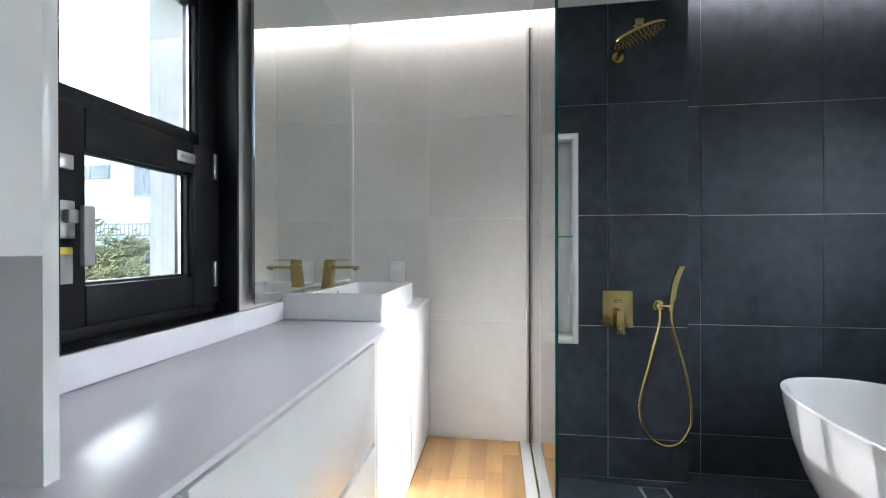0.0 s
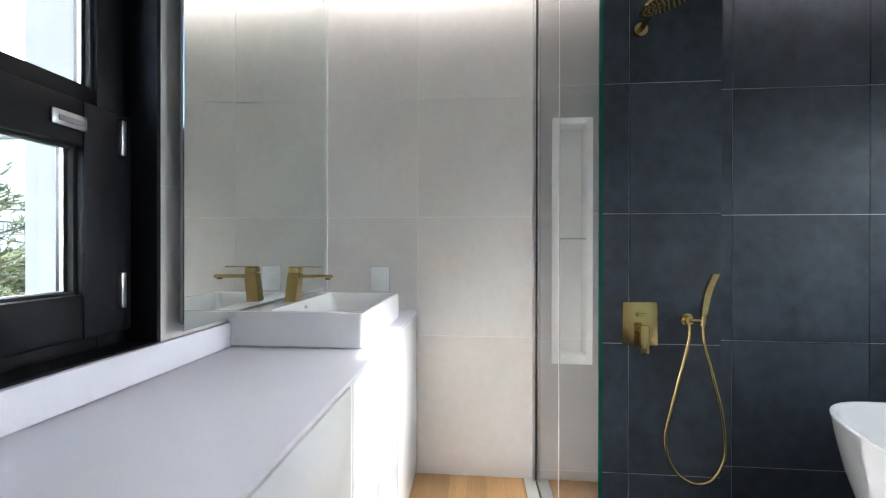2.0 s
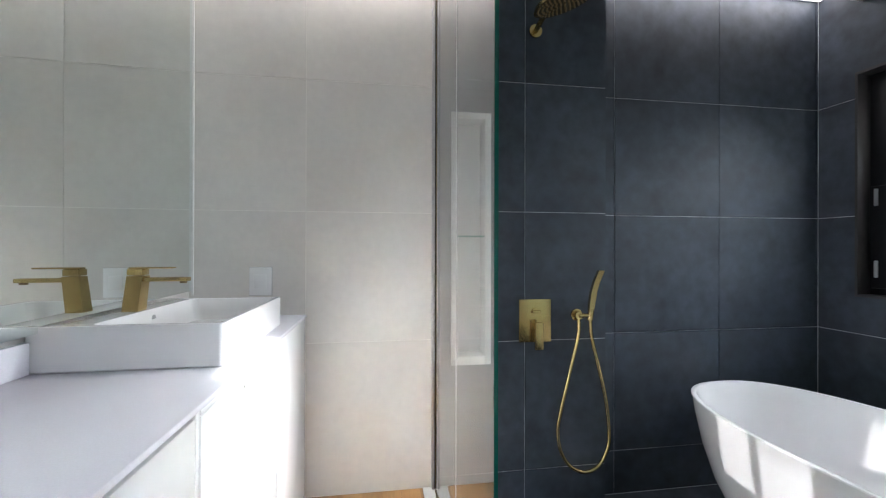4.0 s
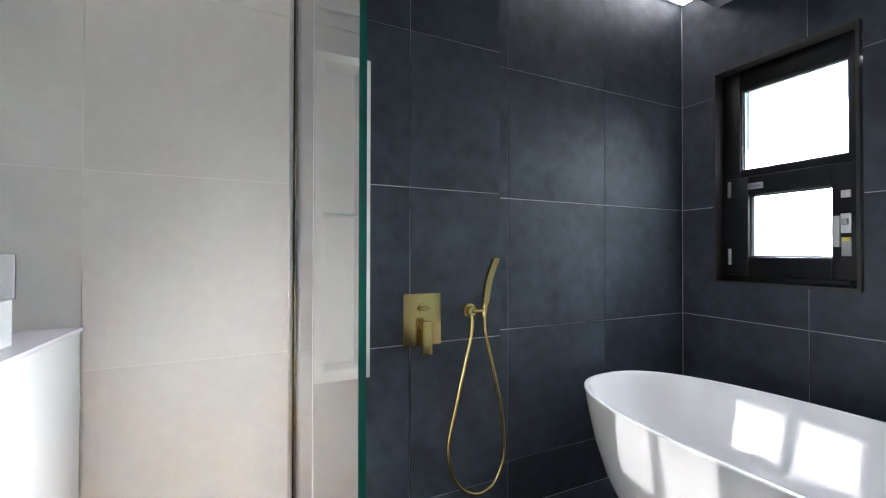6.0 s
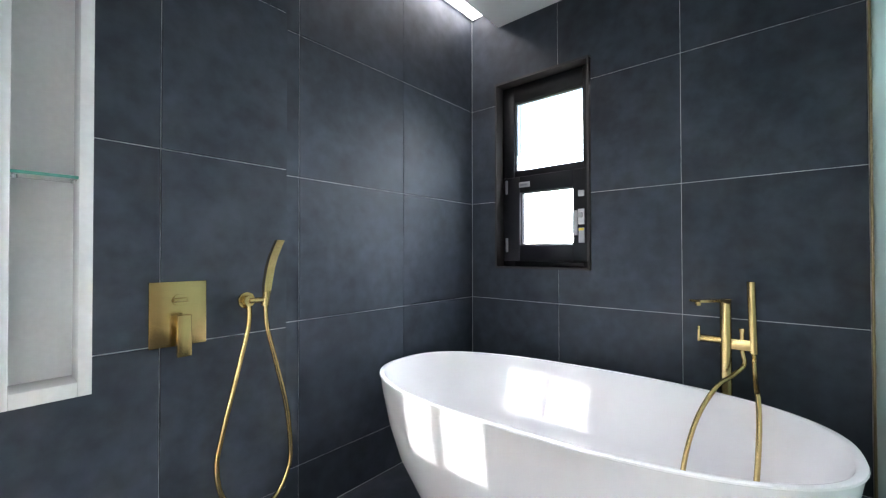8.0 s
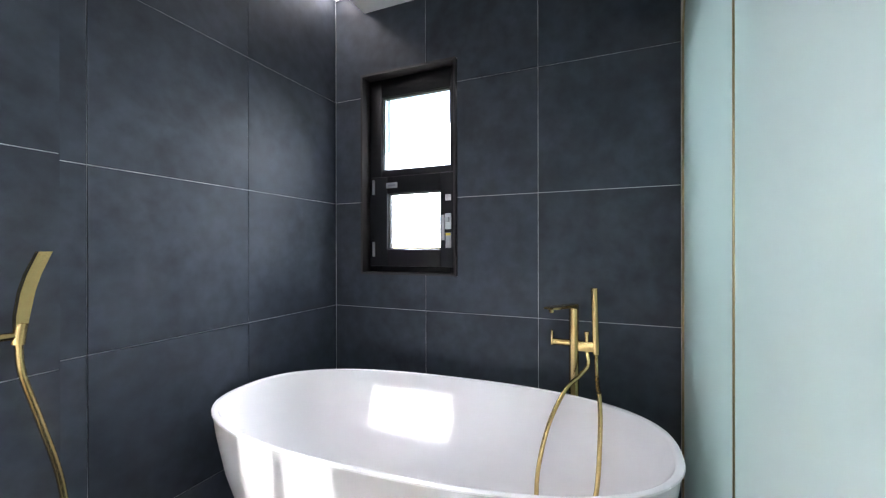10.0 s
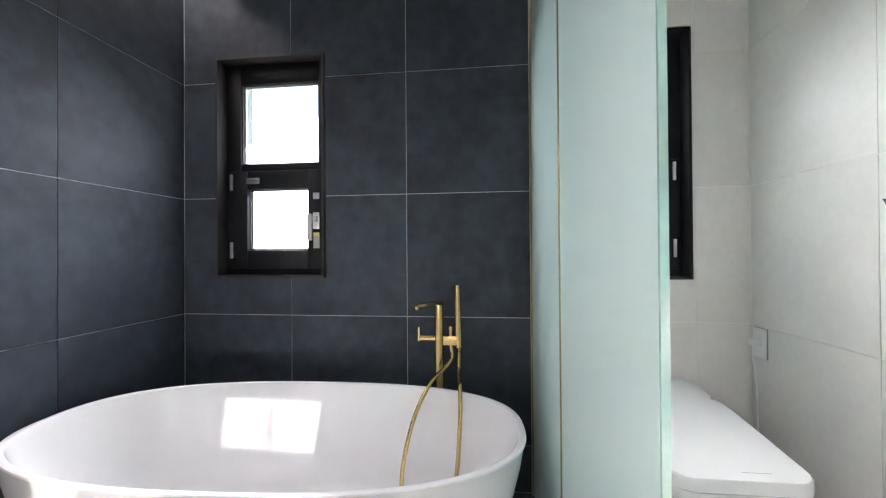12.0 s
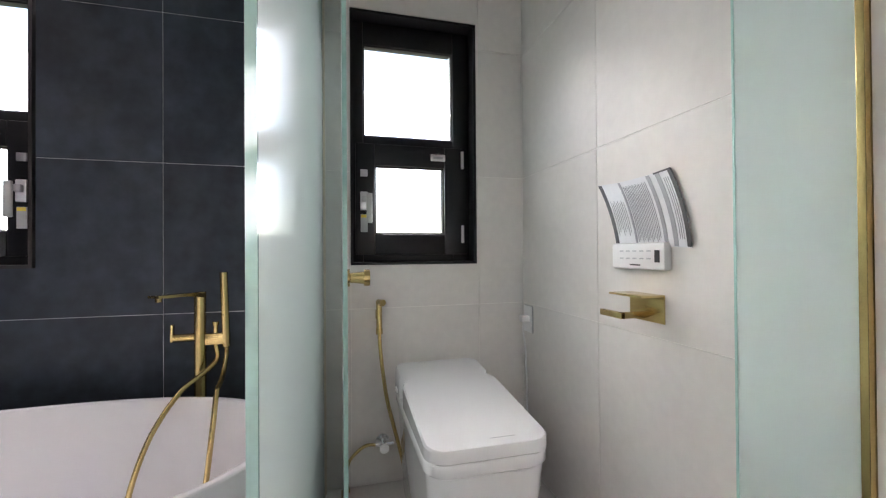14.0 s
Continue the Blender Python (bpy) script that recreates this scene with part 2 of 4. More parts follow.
wall_east = structure("wall_east", wall_x(E_X + GROUT, E_X + 0.26, 0.70, N_Y + 0.2, -0.3, 2.7, [BATH_WIN]), DARK_GROUT, "outer wall clad in large slate-blue porcelain tiles with pale joints", "wall")
wall_toilet_east = structure("wall_east_toilet", wall_x(E_X + GROUT, E_X + 0.26, S_Y - 0.2, 0.70, -0.3, 2.7, [TOILET_WIN]), WHITE_GROUT, "outer wall of the toilet room in warm light-grey porcelain tiles", "wall")
wall_west = structure("wall_west", wall_x(W_X - GROUT, W_X - 0.26, -1.1, NW_Y + 0.2, -0.3, 2.7, [VANITY_WIN]), WHITE_GROUT, "outer wall behind the vanity in warm light-grey tiles", "wall")
wall_north_white = structure("wall_north_white", boxes(((W_X - 0.003, NW_Y + GROUT, -0.3), (0.168, NW_Y + 0.26, 2.7))), WHITE_GROUT, "end wall beside the vanity in warm light-grey porcelain tiles", "wall")
wall_column = structure("wall_shower_column", boxes(((0.168, COL_Y + GROUT, -0.3), (0.226, NW_Y + 0.26, 2.7)), ((0.413, COL_Y + GROUT, -0.3), (0.971, NW_Y + 0.26, 2.7)), ((0.226, COL_Y + GROUT, -0.3), (0.413, NW_Y + 0.26, 0.580)), ((0.226, COL_Y + GROUT, 1.736), (0.413, NW_Y + 0.26, 2.7)), ((0.226, COL_Y + 0.12, 0.580), (0.413, NW_Y + 0.26, 1.736))), DARK_GROUT, "projecting shower wall clad in slate-blue porcelain tiles", "wall")
wall_north = structure("wall_north", boxes(((0.971, N_Y + GROUT, -0.3), (E_X + 0.003, N_Y + 0.26, 2.7))), DARK_GROUT, "wall behind the bathtub in slate-blue porcelain tiles with pale joints", "wall")
wall_south = structure("wall_south", boxes(((0.91, S_Y - GROUT, -0.3), (E_X + 0.003, S_Y - 0.2, 2.7))), WHITE_GROUT, "toilet side wall in warm light-grey porcelain tiles", "wall")
wall_pier = structure("wall_pier", boxes(((0.70, -0.14, -0.3), (0.908, -1.1, 2.7))), WHITE_TILE, "beige tiled wall end beside the toilet door frame", "wall")
wall_back = structure("wall_entry", boxes(((W_X - 0.26, -1.102, -0.3), (0.90, -1.3, 2.7))), PLASTER, "plain painted wall at the room's entrance side", "wall")

bm = boxes(((W_X - 0.003, -1.1, CEIL), (0.70, 2.29, 2.66)), ((0.70, -0.14, CEIL), (0.91, 2.29, 2.66)), ((0.91, S_Y, CEIL), (E_X + 0.003, 2.29, 2.66)), ((W_X - 0.003, 2.29, COVE), (E_X + 0.003, 2.50, 2.66)))
structure("ceiling", bm, PLASTER, "smooth white ceiling with a recessed light cove along the end wall", "ceiling")

# ---- floors ----
floor_wet = structure("floor_wet", boxes(((0.16, -1.1, -0.3), (2.32, 2.62, WET - GROUT))), DARK_GROUT, "sunken shower and bath floor in dark slate tiles", "floor")
floor_toilet = structure("floor_toilet", boxes(((0.90, S_Y - 0.02, WET - 0.02), (2.32, 0.69, TOILET - GROUT))), WHITE_GROUT, "toilet floor in light porcelain tiles", "floor")
floor_dry = structure("floor_dry", boxes(((W_X - 0.02, -1.12, -0.3), (0.10, 2.62, DRY - GROUT))), OAK_GAP, "oak plank floor of the dry vanity zone", "floor")
sill = thing("threshold", "white stone threshold between oak floor and sunken shower floor", "threshold", kind="structure")
part("stone", boxes(((0.10, -1.09, -0.3), (0.176, 2.484, DRY + 0.004)), bevel=0.003), STONE, sill)

# ---- shower glass ----
screen = thing("shower_screen", "clear glass shower screen with green edge and brass profile", "shower screen", (0.164, 1.464, DRY))
G_TOP = 2.369 - DRY
for y0, y1 in ((0.0015, 0.463), (0.469, 0.985)):
    screen_pane = part("pane", boxes(((-0.005, y0, 0.006), (0.005, y1, G_TOP))), CLEAR, screen, "clear glass pane", False)
    screen_pane.visible_shadow = False
part("joint_seal", boxes(((-0.0055, 0.4632, 0.006), (0.0055, 0.4688, G_TOP))), SEAL, screen, "pale upright seal between the panes", False)
part("edge", boxes(((-0.005, -0.0015, 0.006), (0.005, 0.001, G_TOP))), EDGE, screen, "polished green glass edge", False)
part("wall_profile", boxes(((-0.006, 0.986, 0.006), (0.007, 1.021, G_TOP)), bevel=0.001), BRASS, screen, "slim brass wall profile")
part("wall_profile_back", boxes(((-0.024, 0.990, 0.006), (-0.0115, 1.021, G_TOP)), bevel=0.002), STEEL, screen, "grey steel backing profile")
part("gasket", boxes(((-0.0113, 0.996, 0.006), (-0.0063, 1.021, G_TOP))), RUBBER, screen, "black rubber gasket", False)
part("bottom_profile", boxes(((-0.010, 0.0, 0.004), (0.010, 0.986, 0.0058))), BRASS, screen, "thin brass floor strip", False)

# ---- light cove ----
cove = thing("cove_light", "warm white linear light along the ceiling cove", "light", (0, 2.44, COVE))
part("diffuser", boxes(((W_X + 0.05, -0.035, -0.008), (2.29, 0.035, -0.003))), LED, cove, "glowing white diffuser", False)
part("channel", boxes(((W_X + 0.04, -0.042, -0.003), (2.30, 0.042, 0.0))), STEEL, cove, "thin aluminium channel", False)


# ---- windows ----
def window(name, label, at, rz, hinge):
    """A black window with a fixed upper pane and a tilting lower sash; hinge +1: on the right as seen from inside."""
    W, H = 0.588, 1.145
    win = thing(name, label, "window", at, rz, kind="structure")

    def s(u):
        return u if hinge > 0 else W - u

    lin = 0.012
    part("lining", boxes(((0, -0.004, 0), (lin, 0.135, H)), ((W - lin, -0.004, 0), (W, 0.135, H)), ((lin, -0.004, 0), (W - lin, 0.135, lin)), ((lin, -0.004, H - lin), (W - lin, 0.135, H))), LINING if "bath" in name else WINDOW_BLACK, win, "dark reveal lining", False)
    f0, f1 = 0.072, 0.135
    r0, r1 = sorted((s(0.050), s(0.500 if "vanity" in name else 0.545)))
    part("outer_reveal", boxes(((0, 0.1355, 0), (r0, 0.262, H)), ((r1, 0.1355, 0), (W, 0.262, H)), ((r0, 0.1355, 0), (r1, 0.262, 0.045)), ((r0, 0.1355, 1.10), (r1, 0.262, H))), FACADE, win, "pale stone outer reveal", False)
    a, b = lin, W - lin
    up = (s(0.060), s(0.494), 0.600, 1.028)
    u0, u1 = min(up[:2]), max(up[:2])
    part("frame", boxes(((a, f0, lin), (u0, f1, H - lin)), ((u1, f0, lin), (b, f1, H - lin)), ((u0, f0, 1.028), (u1, f1, H - lin)), ((u0, f0, 0.545), (u1, f1, 0.600)), ((u0, f0, lin), (u1, f1, 0.05)), bevel=0.004), WINDOW_BLACK, win, "black outer frame")
    lo = (s(0.112), s(0.446), 0.142, 0.461)
    l0, l1 = min(lo[:2]), max(lo[:2])
    sa, sb = a + 0.012, b - 0.012
    g0 = f0 - 0.020
    sash = part("sash", boxes(((sa, g0, 0.045), (l0, f1 - 0.01, 0.560)), ((l1, g0, 0.045), (sb, f1 - 0.01, 0.560)), ((l0, g0, 0.461), (l1, f1 - 0.01, 0.560)), ((l0, g0, 0.045), (l1, f1 - 0.01, 0.142)), bevel=0.005), WINDOW_BLACK, win, "black lower sash")
    for nm, (p0, p1, z0, z1), d in (("upper_pane", (u0, u1, up[2], up[3]), 0.10), ("lower_pane", (l0, l1, lo[2], lo[3]), 0.09)):
        bead = part("glazing_bead", boxes(((p0, d - 0.018, z0), (p0 + 0.006, d - 0.006, z1)), ((p1 - 0.006, d - 0.018, z0), (p1, d - 0.006, z1)), ((p0 + 0.006, d - 0.018, z0), (p1 - 0.006, d - 0.006, z0 + 0.006)), ((p0 + 0.006, d - 0.018, z1 - 0.006), (p1 - 0.006, d - 0.006, z1))), RUBBER, win, "black glazing bead", False)
        spacer = part("spacer_bar", boxes(((p0 + 0.001, d + 0.003, z0), (p0 + 0.010, d + 0.012, z1)), ((p1 - 0.010, d + 0.003, z0), (p1 - 0.001, d + 0.012, z1)), ((p0 + 0.010, d + 0.003, z0), (p1 - 0.010, d + 0.012, z0 + 0.008))), STEEL, win, "bright aluminium spacer bar", False)
        pane = part(nm, boxes(((p0 - 0.003, d - 0.003, z0 - 0.003), (p1 + 0.003, d + 0.001, z1 + 0.003))), CLEAR, win, "clear glass pane", False)
        pane.visible_shadow = False
    # keepers, handle, hinges, label
    hx = s(0.062)
    plate = part("handle_plate", boxes(((hx - 0.017, g0 - 0.012, 0.250), (hx + 0.017, g0 - 0.0005, 0.335)), bevel=0.003), STEEL, win, "grey handle plate")
    gx = hx + (0.022 if hinge > 0 else -0.022)
    bm = boxes(((hx - 0.012, g0 - 0.030, 0.285), (hx + 0.012, g0 - 0.012, 0.315)), ((gx - 0.013, g0 - 0.044, 0.190), (gx + 0.013, g0 - 0.030, 0.325)), bevel=0.004)
    part("handle_grip", bm, HANDLE_GREY, plate, "pale grey lever handle")
    part("handle_keeper", boxes(((hx - 0.016, g0 - 0.010, 0.405), (hx + 0.016, g0 - 0.0005, 0.437)), bevel=0.002), STEEL, win, "small steel keeper")
    tag = part("lock_label", boxes(((hx - 0.016, g0 - 0.006, 0.150), (hx + 0.016, g0 - 0.0005, 0.232)), bevel=0.001), HANDLE_GREY, win, "pale grey lock cover with label")
    part("label_strip", boxes(((hx - 0.014, g0 - 0.0075, 0.216), (hx + 0.014, g0 - 0.0062, 0.230))), material_yellow(), tag, "yellow warning strip", False)
    nx = s(0.412)
    badge = part("badge", boxes(((nx - 0.036, g0 - 0.006, 0.492), (nx + 0.036, g0 - 0.0005, 0.524)), bevel=0.002), STEEL, win, "silver badge plate")
    part("badge_mark", boxes(((nx - 0.024, g0 - 0.0075, 0.502), (nx + 0.024, g0 - 0.0062, 0.513))), PLASTIC_GREY, badge, "grey mark on the badge", False)
    for z in (0.10, 0.46):
        x = s(0.534)
        part("hinge", boxes(((x - 0.007, g0 - 0.010, z), (x + 0.007, g0 + 0.012, z + 0.085)), bevel=0.003), STEEL, win, "steel hinge")
    return win


def material_yellow():
    m = bpy.data.materials.get("yellow_label")
    return m if m else material("yellow_label", (0.75, 0.60, 0.08), 0.5, grain=0.05)


window("window_bath", "black-framed window with clear panes in a dark lined reveal above the bathtub", (E_X, BATH_WIN[1], BATH_WIN[2]), -90, -1)
window("window_toilet", "black-framed window with fixed upper pane and lower sash above the toilet", (E_X, TOILET_WIN[1], TOILET_WIN[2]), -90, 1)
window("window_vanity", "black-framed window over the vanity worktop looking out on trees", (W_X, VANITY_WIN[0], VANITY_WIN[2]), 90, 1)

# ---- bathtub ----
TUB = (1.648, 1.61)
tub = thing("bathtub", "freestanding oval white acrylic bathtub with thin rim", "bathtub", (*TUB, WET), math.degrees(0.05))


def ring(a, b, z, n=2.5, count=96):
    out = []
    for k in range(count):
        t = 2 * math.pi * k / count
        c, s = math.cos(t), math.sin(t)
        out.append((a * math.copysign(abs(c) ** (2 / n), c), b * math.copysign(abs(s) ** (2 / n), s), z))
    return out


RIM = 0.438 - WET
bm = bmesh.new()
rings = [ring(0.233, 0.56, 0.0), ring(0.245, 0.58, 0.004), ring(0.286, 0.635, 0.08), ring(0.343, 0.716, 0.22), ring(0.379, 0.766, 0.36), ring(0.400, 0.800, 0.50), ring(0.407, 0.812, 0.57), ring(0.409, 0.817, RIM - 0.006), ring(0.408, 0.815, RIM - 0.001), ring(0.404, 0.811, RIM),
         ring(0.394, 0.801, RIM), ring(0.389, 0.796, RIM - 0.002), ring(0.387, 0.792, RIM - 0.008), ring(0.374, 0.770, RIM - 0.06), ring(0.347, 0.730, RIM - 0.17), ring(0.319, 0.685, RIM - 0.28), ring(0.291, 0.635, RIM - 0.36), ring(0.250, 0.575, RIM - 0.405), ring(0.194, 0.50, RIM - 0.425), ring(0.051, 0.12, RIM - 0.432)]
loft(bm, rings)
part("shell", bm, ACRYLIC, tub)
bm = bmesh.new()
rod(bm, (0, 0, RIM - 0.432), (0, 0, RIM - 0.428), 0.034, seg=24)
part("drain_cap", bm, CHROME, tub, "chrome drain cap")

# ---- floor-standing bath mixer ----
mixer = thing("bath_mixer", "floor-standing brushed brass bath mixer with hand shower", "bath mixer", (2.158, 1.13, WET))
zt = 0.780 - WET
bm = bmesh.new()
rod(bm, (0, 0, 0.012), (0, 0, zt), 0.020, seg=28)
pole = part("column", bm, BRASS, mixer)
bm = bmesh.new()
rod(bm, (0, 0, 0), (0, 0, 0.012), 0.055, seg=32)
part("base_plate", bm, BRASS, mixer)
bm = bmesh.new()
rows = []
for x, w, z, h in ((-0.0, 0.020, zt - 0.002, 0.020), (-0.05, 0.021, zt + 0.002, 0.012), (-0.12, 0.024, zt + 0.004, 0.009), (-0.18, 0.026, zt + 0.006, 0.009), (-0.205, 0.020, zt + 0.007, 0.008)):
    rows.append([(x, -w, z - h), (x, w, z - h), (x, w, z), (x, -w, z)])
loft(bm, rows, smooth=False)
bmesh.ops.transform(bm, matrix=Matrix.Rotation(radians(-22), 4, "Z"), verts=bm.verts[:])
spout = part("spout", bm, BRASS, mixer, "flat brass spout")
bm = bmesh.new()
tip = Matrix.Rotation(radians(-22), 4, "Z") @ Vector((-0.185, 0, zt - 0.003))
rod(bm, tip, tip - Vector((0, 0, 0.012)), 0.010)
part("aerator", bm, BRASS, spout)
za = 0.605 - WET
part("cross_arm", boxes(((-0.012, -0.100, za - 0.022), (0.014, -0.018, za + 0.020)), bevel=0.003), BRASS, mixer)
bm = bmesh.new()
rod(bm, (0, 0.015, za + 0.008), (0, 0.085, za + 0.008), 0.015, seg=24)
part("valve_body", bm, BRASS, mixer)
part("lever", boxes(((-0.010, 0.086, za - 0.006), (0.010, 0.096, za + 0.058)), bevel=0.003), BRASS, mixer)
bm = bmesh.new()
rod(bm, (0, -0.052, za + 0.02), (0, -0.052, za + 0.052), 0.008)
rod(bm, (0, -0.052, za + 0.05), (0, -0.052, za + 0.062), 0.011)
part("diverter_knob", bm, BRASS, mixer)
bm = bmesh.new()
rod(bm, (0, -0.088, za - 0.03), (-0.012, -0.082, 0.852 - WET), 0.0135, seg=24)
part("hand_shower", bm, BRASS, mixer)
bm = bmesh.new()
tube(bm, spline([(-0.0, -0.052, za - 0.02), (-0.010, -0.058, za - 0.075), (-0.055, -0.03, 0.495 - WET), (-0.135, 0.02, 0.455 - WET), (-0.235, 0.07, 0.35 - WET), (-0.30, 0.10, 0.20 - WET), (-0.32, 0.10, 0.07 - WET), (-0.37, 0.07, 0.022 - WET), (-0.42, 0.02, 0.018 - WET)], 24), 0.0088, 10, 0.10)
part("hose", bm, BRASS, mixer, "ribbed brass hose")
bm = bmesh.new()
tube(bm, spline([(0.0, -0.088, za - 0.03), (-0.010, -0.090, 0.54 - WET), (-0.07, -0.095, 0.49 - WET), (-0.14, -0.102, 0.474 - WET), (-0.20, -0.108, 0.462 - WET), (-0.262, -0.112, 0.36 - WET), (-0.32, -0.10, 0.17 - WET), (-0.36, -0.06, 0.06 - WET), (-0.40, 0.0, 0.022 - WET)], 24), 0.0088, 10, 0.10)
part("hose", bm, BRASS, mixer, "ribbed brass hose")

# ---- shower fittings ----
plate_mixer = thing("shower_valve", "square brushed brass concealed shower valve with lever", "shower valve", (0.616, COL_Y, 0.775))
body = part("plate", boxes(((-0.078, -0.008, -0.098), (0.078, 0.0, 0.102)), bevel=0.002), BRASS, plate_mixer)
bm = bmesh.new()
rod(bm, (0, -0.008, 0.045), (0, -0.014, 0.045), 0.018, seg=28)
box(bm, (-0.018, -0.026, 0.039), (0.020, -0.014, 0.051), 0.002)
part("diverter", bm, BRASS, plate_mixer)
bm = bmesh.new()
rod(bm, (0, -0.008, -0.022), (0, -0.040, -0.022), 0.020, seg=28)
box(bm, (-0.017, -0.056, -0.125), (0.022, -0.040, 0.002), 0.003)
part("lever", bm, BRASS, plate_mixer)

hand = thing("hand_shower", "brushed brass hand shower on a round wall outlet with looping hose", "hand shower", (0.822, COL_Y, 0.800))
bm = bmesh.new()
rod(bm, (0, 0, 0), (0, -0.010, 0), 0.028, seg=32)
rod(bm, (0, -0.010, 0), (0, -0.034, 0), 0.018, seg=24)
part("wall_outlet", bm, BRASS, hand)
bm = bmesh.new()
rod(bm, (0.0, -0.030, 0.0), (0.052, -0.036, 0.0), 0.010)
rod(bm, (0.052, -0.036, -0.022), (0.058, -0.037, 0.030), 0.0135)
part("holder", bm, BRASS, hand)
bm = bmesh.new()
rows = []
for k, (x, y, z, w, h) in enumerate(((0.056, -0.036, 0.02, 0.011, 0.009), (0.058, -0.037, 0.05, 0.013, 0.010), (0.066, -0.040, 0.11, 0.014, 0.010), (0.076, -0.046, 0.155, 0.014, 0.010), (0.094, -0.058, 0.212, 0.014, 0.009))):
    rows.append([(x - w, y - h, z), (x + w, y - h, z), (x + w, y + h, z), (x - w, y + h, z)])
loft(bm, rows, smooth=False)
part("handset", bm, BRASS, hand)
bm = bmesh.new()
rod(bm, (0.0, -0.024, -0.012), (0.002, -0.025, -0.045), 0.009)
tube(bm, spline([(0.002, -0.025, -0.03), (-0.004, -0.026, -0.10), (-0.048, -0.022, -0.29), (-0.088, -0.020, -0.46), (-0.100, -0.020, -0.54), (-0.085, -0.022, -0.635), (-0.04, -0.024, -0.705), (0.03, -0.026, -0.738), (0.10, -0.026, -0.715), (0.148, -0.024, -0.635), (0.156, -0.022, -0.55), (0.138, -0.024, -0.40), (0.095, -0.030, -0.23), (0.060, -0.036, -0.10), (0.053, -0.036, -0.02)], 20), 0.0090, 10, 0.10)
part("hose", bm, BRASS, hand, "ribbed brass hose")

rain = thing("rain_shower", "round brushed brass rain shower head on a wall arm", "shower head", (0.616, COL_Y, 2.130))
bm = bmesh.new()
rod(bm, (0, 0, 0), (0, -0.010, 0), 0.030, seg=32)
part("wall_flange", bm, BRASS, rain)
bm = bmesh.new()
tube(bm, spline([(0, -0.008, 0), (0.004, -0.10, 0.02), (0.012, -0.24, 0.036)], 10), 0.012, 16)
box(bm, (-0.002, -0.290, 0.022), (0.036, -0.235, 0.052), 0.003)
part("arm", bm, BRASS, rain)
bm = bmesh.new()
turn = Matrix.Translation((0.018, -0.27, -0.022)) @ Matrix.Rotation(radians(-17), 4, "Y") @ Matrix.Rotation(radians(6), 4, "X")
rod(bm, (0, 0, 0.010), (0, 0, 0.052), 0.013, seg=24)
rod(bm, (0, 0, -0.004), (0, 0, 0.010), 0.126, 0.118, seg=56)
bmesh.ops.transform(bm, matrix=turn, verts=bm.verts[:])
head = part("head", bm, BRASS, rain)
bm = bmesh.new()
for k in range(1, 7):
    for j in range(k * 6):
        an = 2 * math.pi * j / (k * 6)
        r = 0.018 * k
        rod(bm, (r * math.cos(an), r * math.sin(an), -0.0042), (r * math.cos(an), r * math.sin(an), -0.0075), 0.0042, 0.003, 6)
bmesh.ops.transform(bm, matrix=turn, verts=bm.verts[:])
part("nozzles", bm, BRASS_DARK, head, "dark rubber nozzles")

# ---- shower niche ----
niche = thing("shower_niche", "tall white lined shower niche with a small glass shelf", "niche", (0.226, COL_Y, 0.580), kind="structure")
NW, NH = 0.187, 1.156
t, e = 0.030, 0.0008
part("frame", boxes(((e, -0.004, e), (t, 0.118, NH - e)), ((NW - t, -0.004, e), (NW - e, 0.118, NH - e)), ((t, -0.004, e), (NW - t, 0.118, t + 0.01)), ((t, -0.004, NH - t), (NW - t, 0.118, NH - e)), bevel=0.002), STONE, niche)
part("back", boxes(((t, 0.098, t + 0.01), (NW - t, 0.118, NH - t))), STONE, niche, "white back panel", False)
shelf = part("shelf", boxes(((t + 0.0005, 0.006, 0.585), (NW - t - 0.0005, 0.097, 0.593))), CLEAR, niche, "clear glass shelf", False)
part("shelf_edge", boxes(((t + 0.0005, 0.003, 0.585), (NW - t - 0.0005, 0.0055, 0.593))), SHELF_EDGE, shelf, "green glass edge", False)
for x in (t + 0.010, NW - t - 0.010):
    bm = bmesh.new()
    rod(bm, (x, 0.03, 0.575), (x, 0.03, 0.585), 0.006, seg=12)
    part("shelf_clip", bm, CHROME, niche, "small chrome clip")

# ---- vanity ----
FRONT, TOP = -0.435, 0.812
worktop = thing("worktop", "long white quartz vanity worktop with upstand", "worktop", (0, 0, TOP))
part("slab", boxes(((-0.922, -0.60, -0.013), (FRONT + 0.006, 2.484, 0.0)), bevel=0.002), QUARTZ, worktop)
part("upstand", boxes(((-0.922, -0.60, 0.0005), (-0.905, 1.672, 0.076)), bevel=0.0015), QUARTZ, worktop, "white quartz upstand")


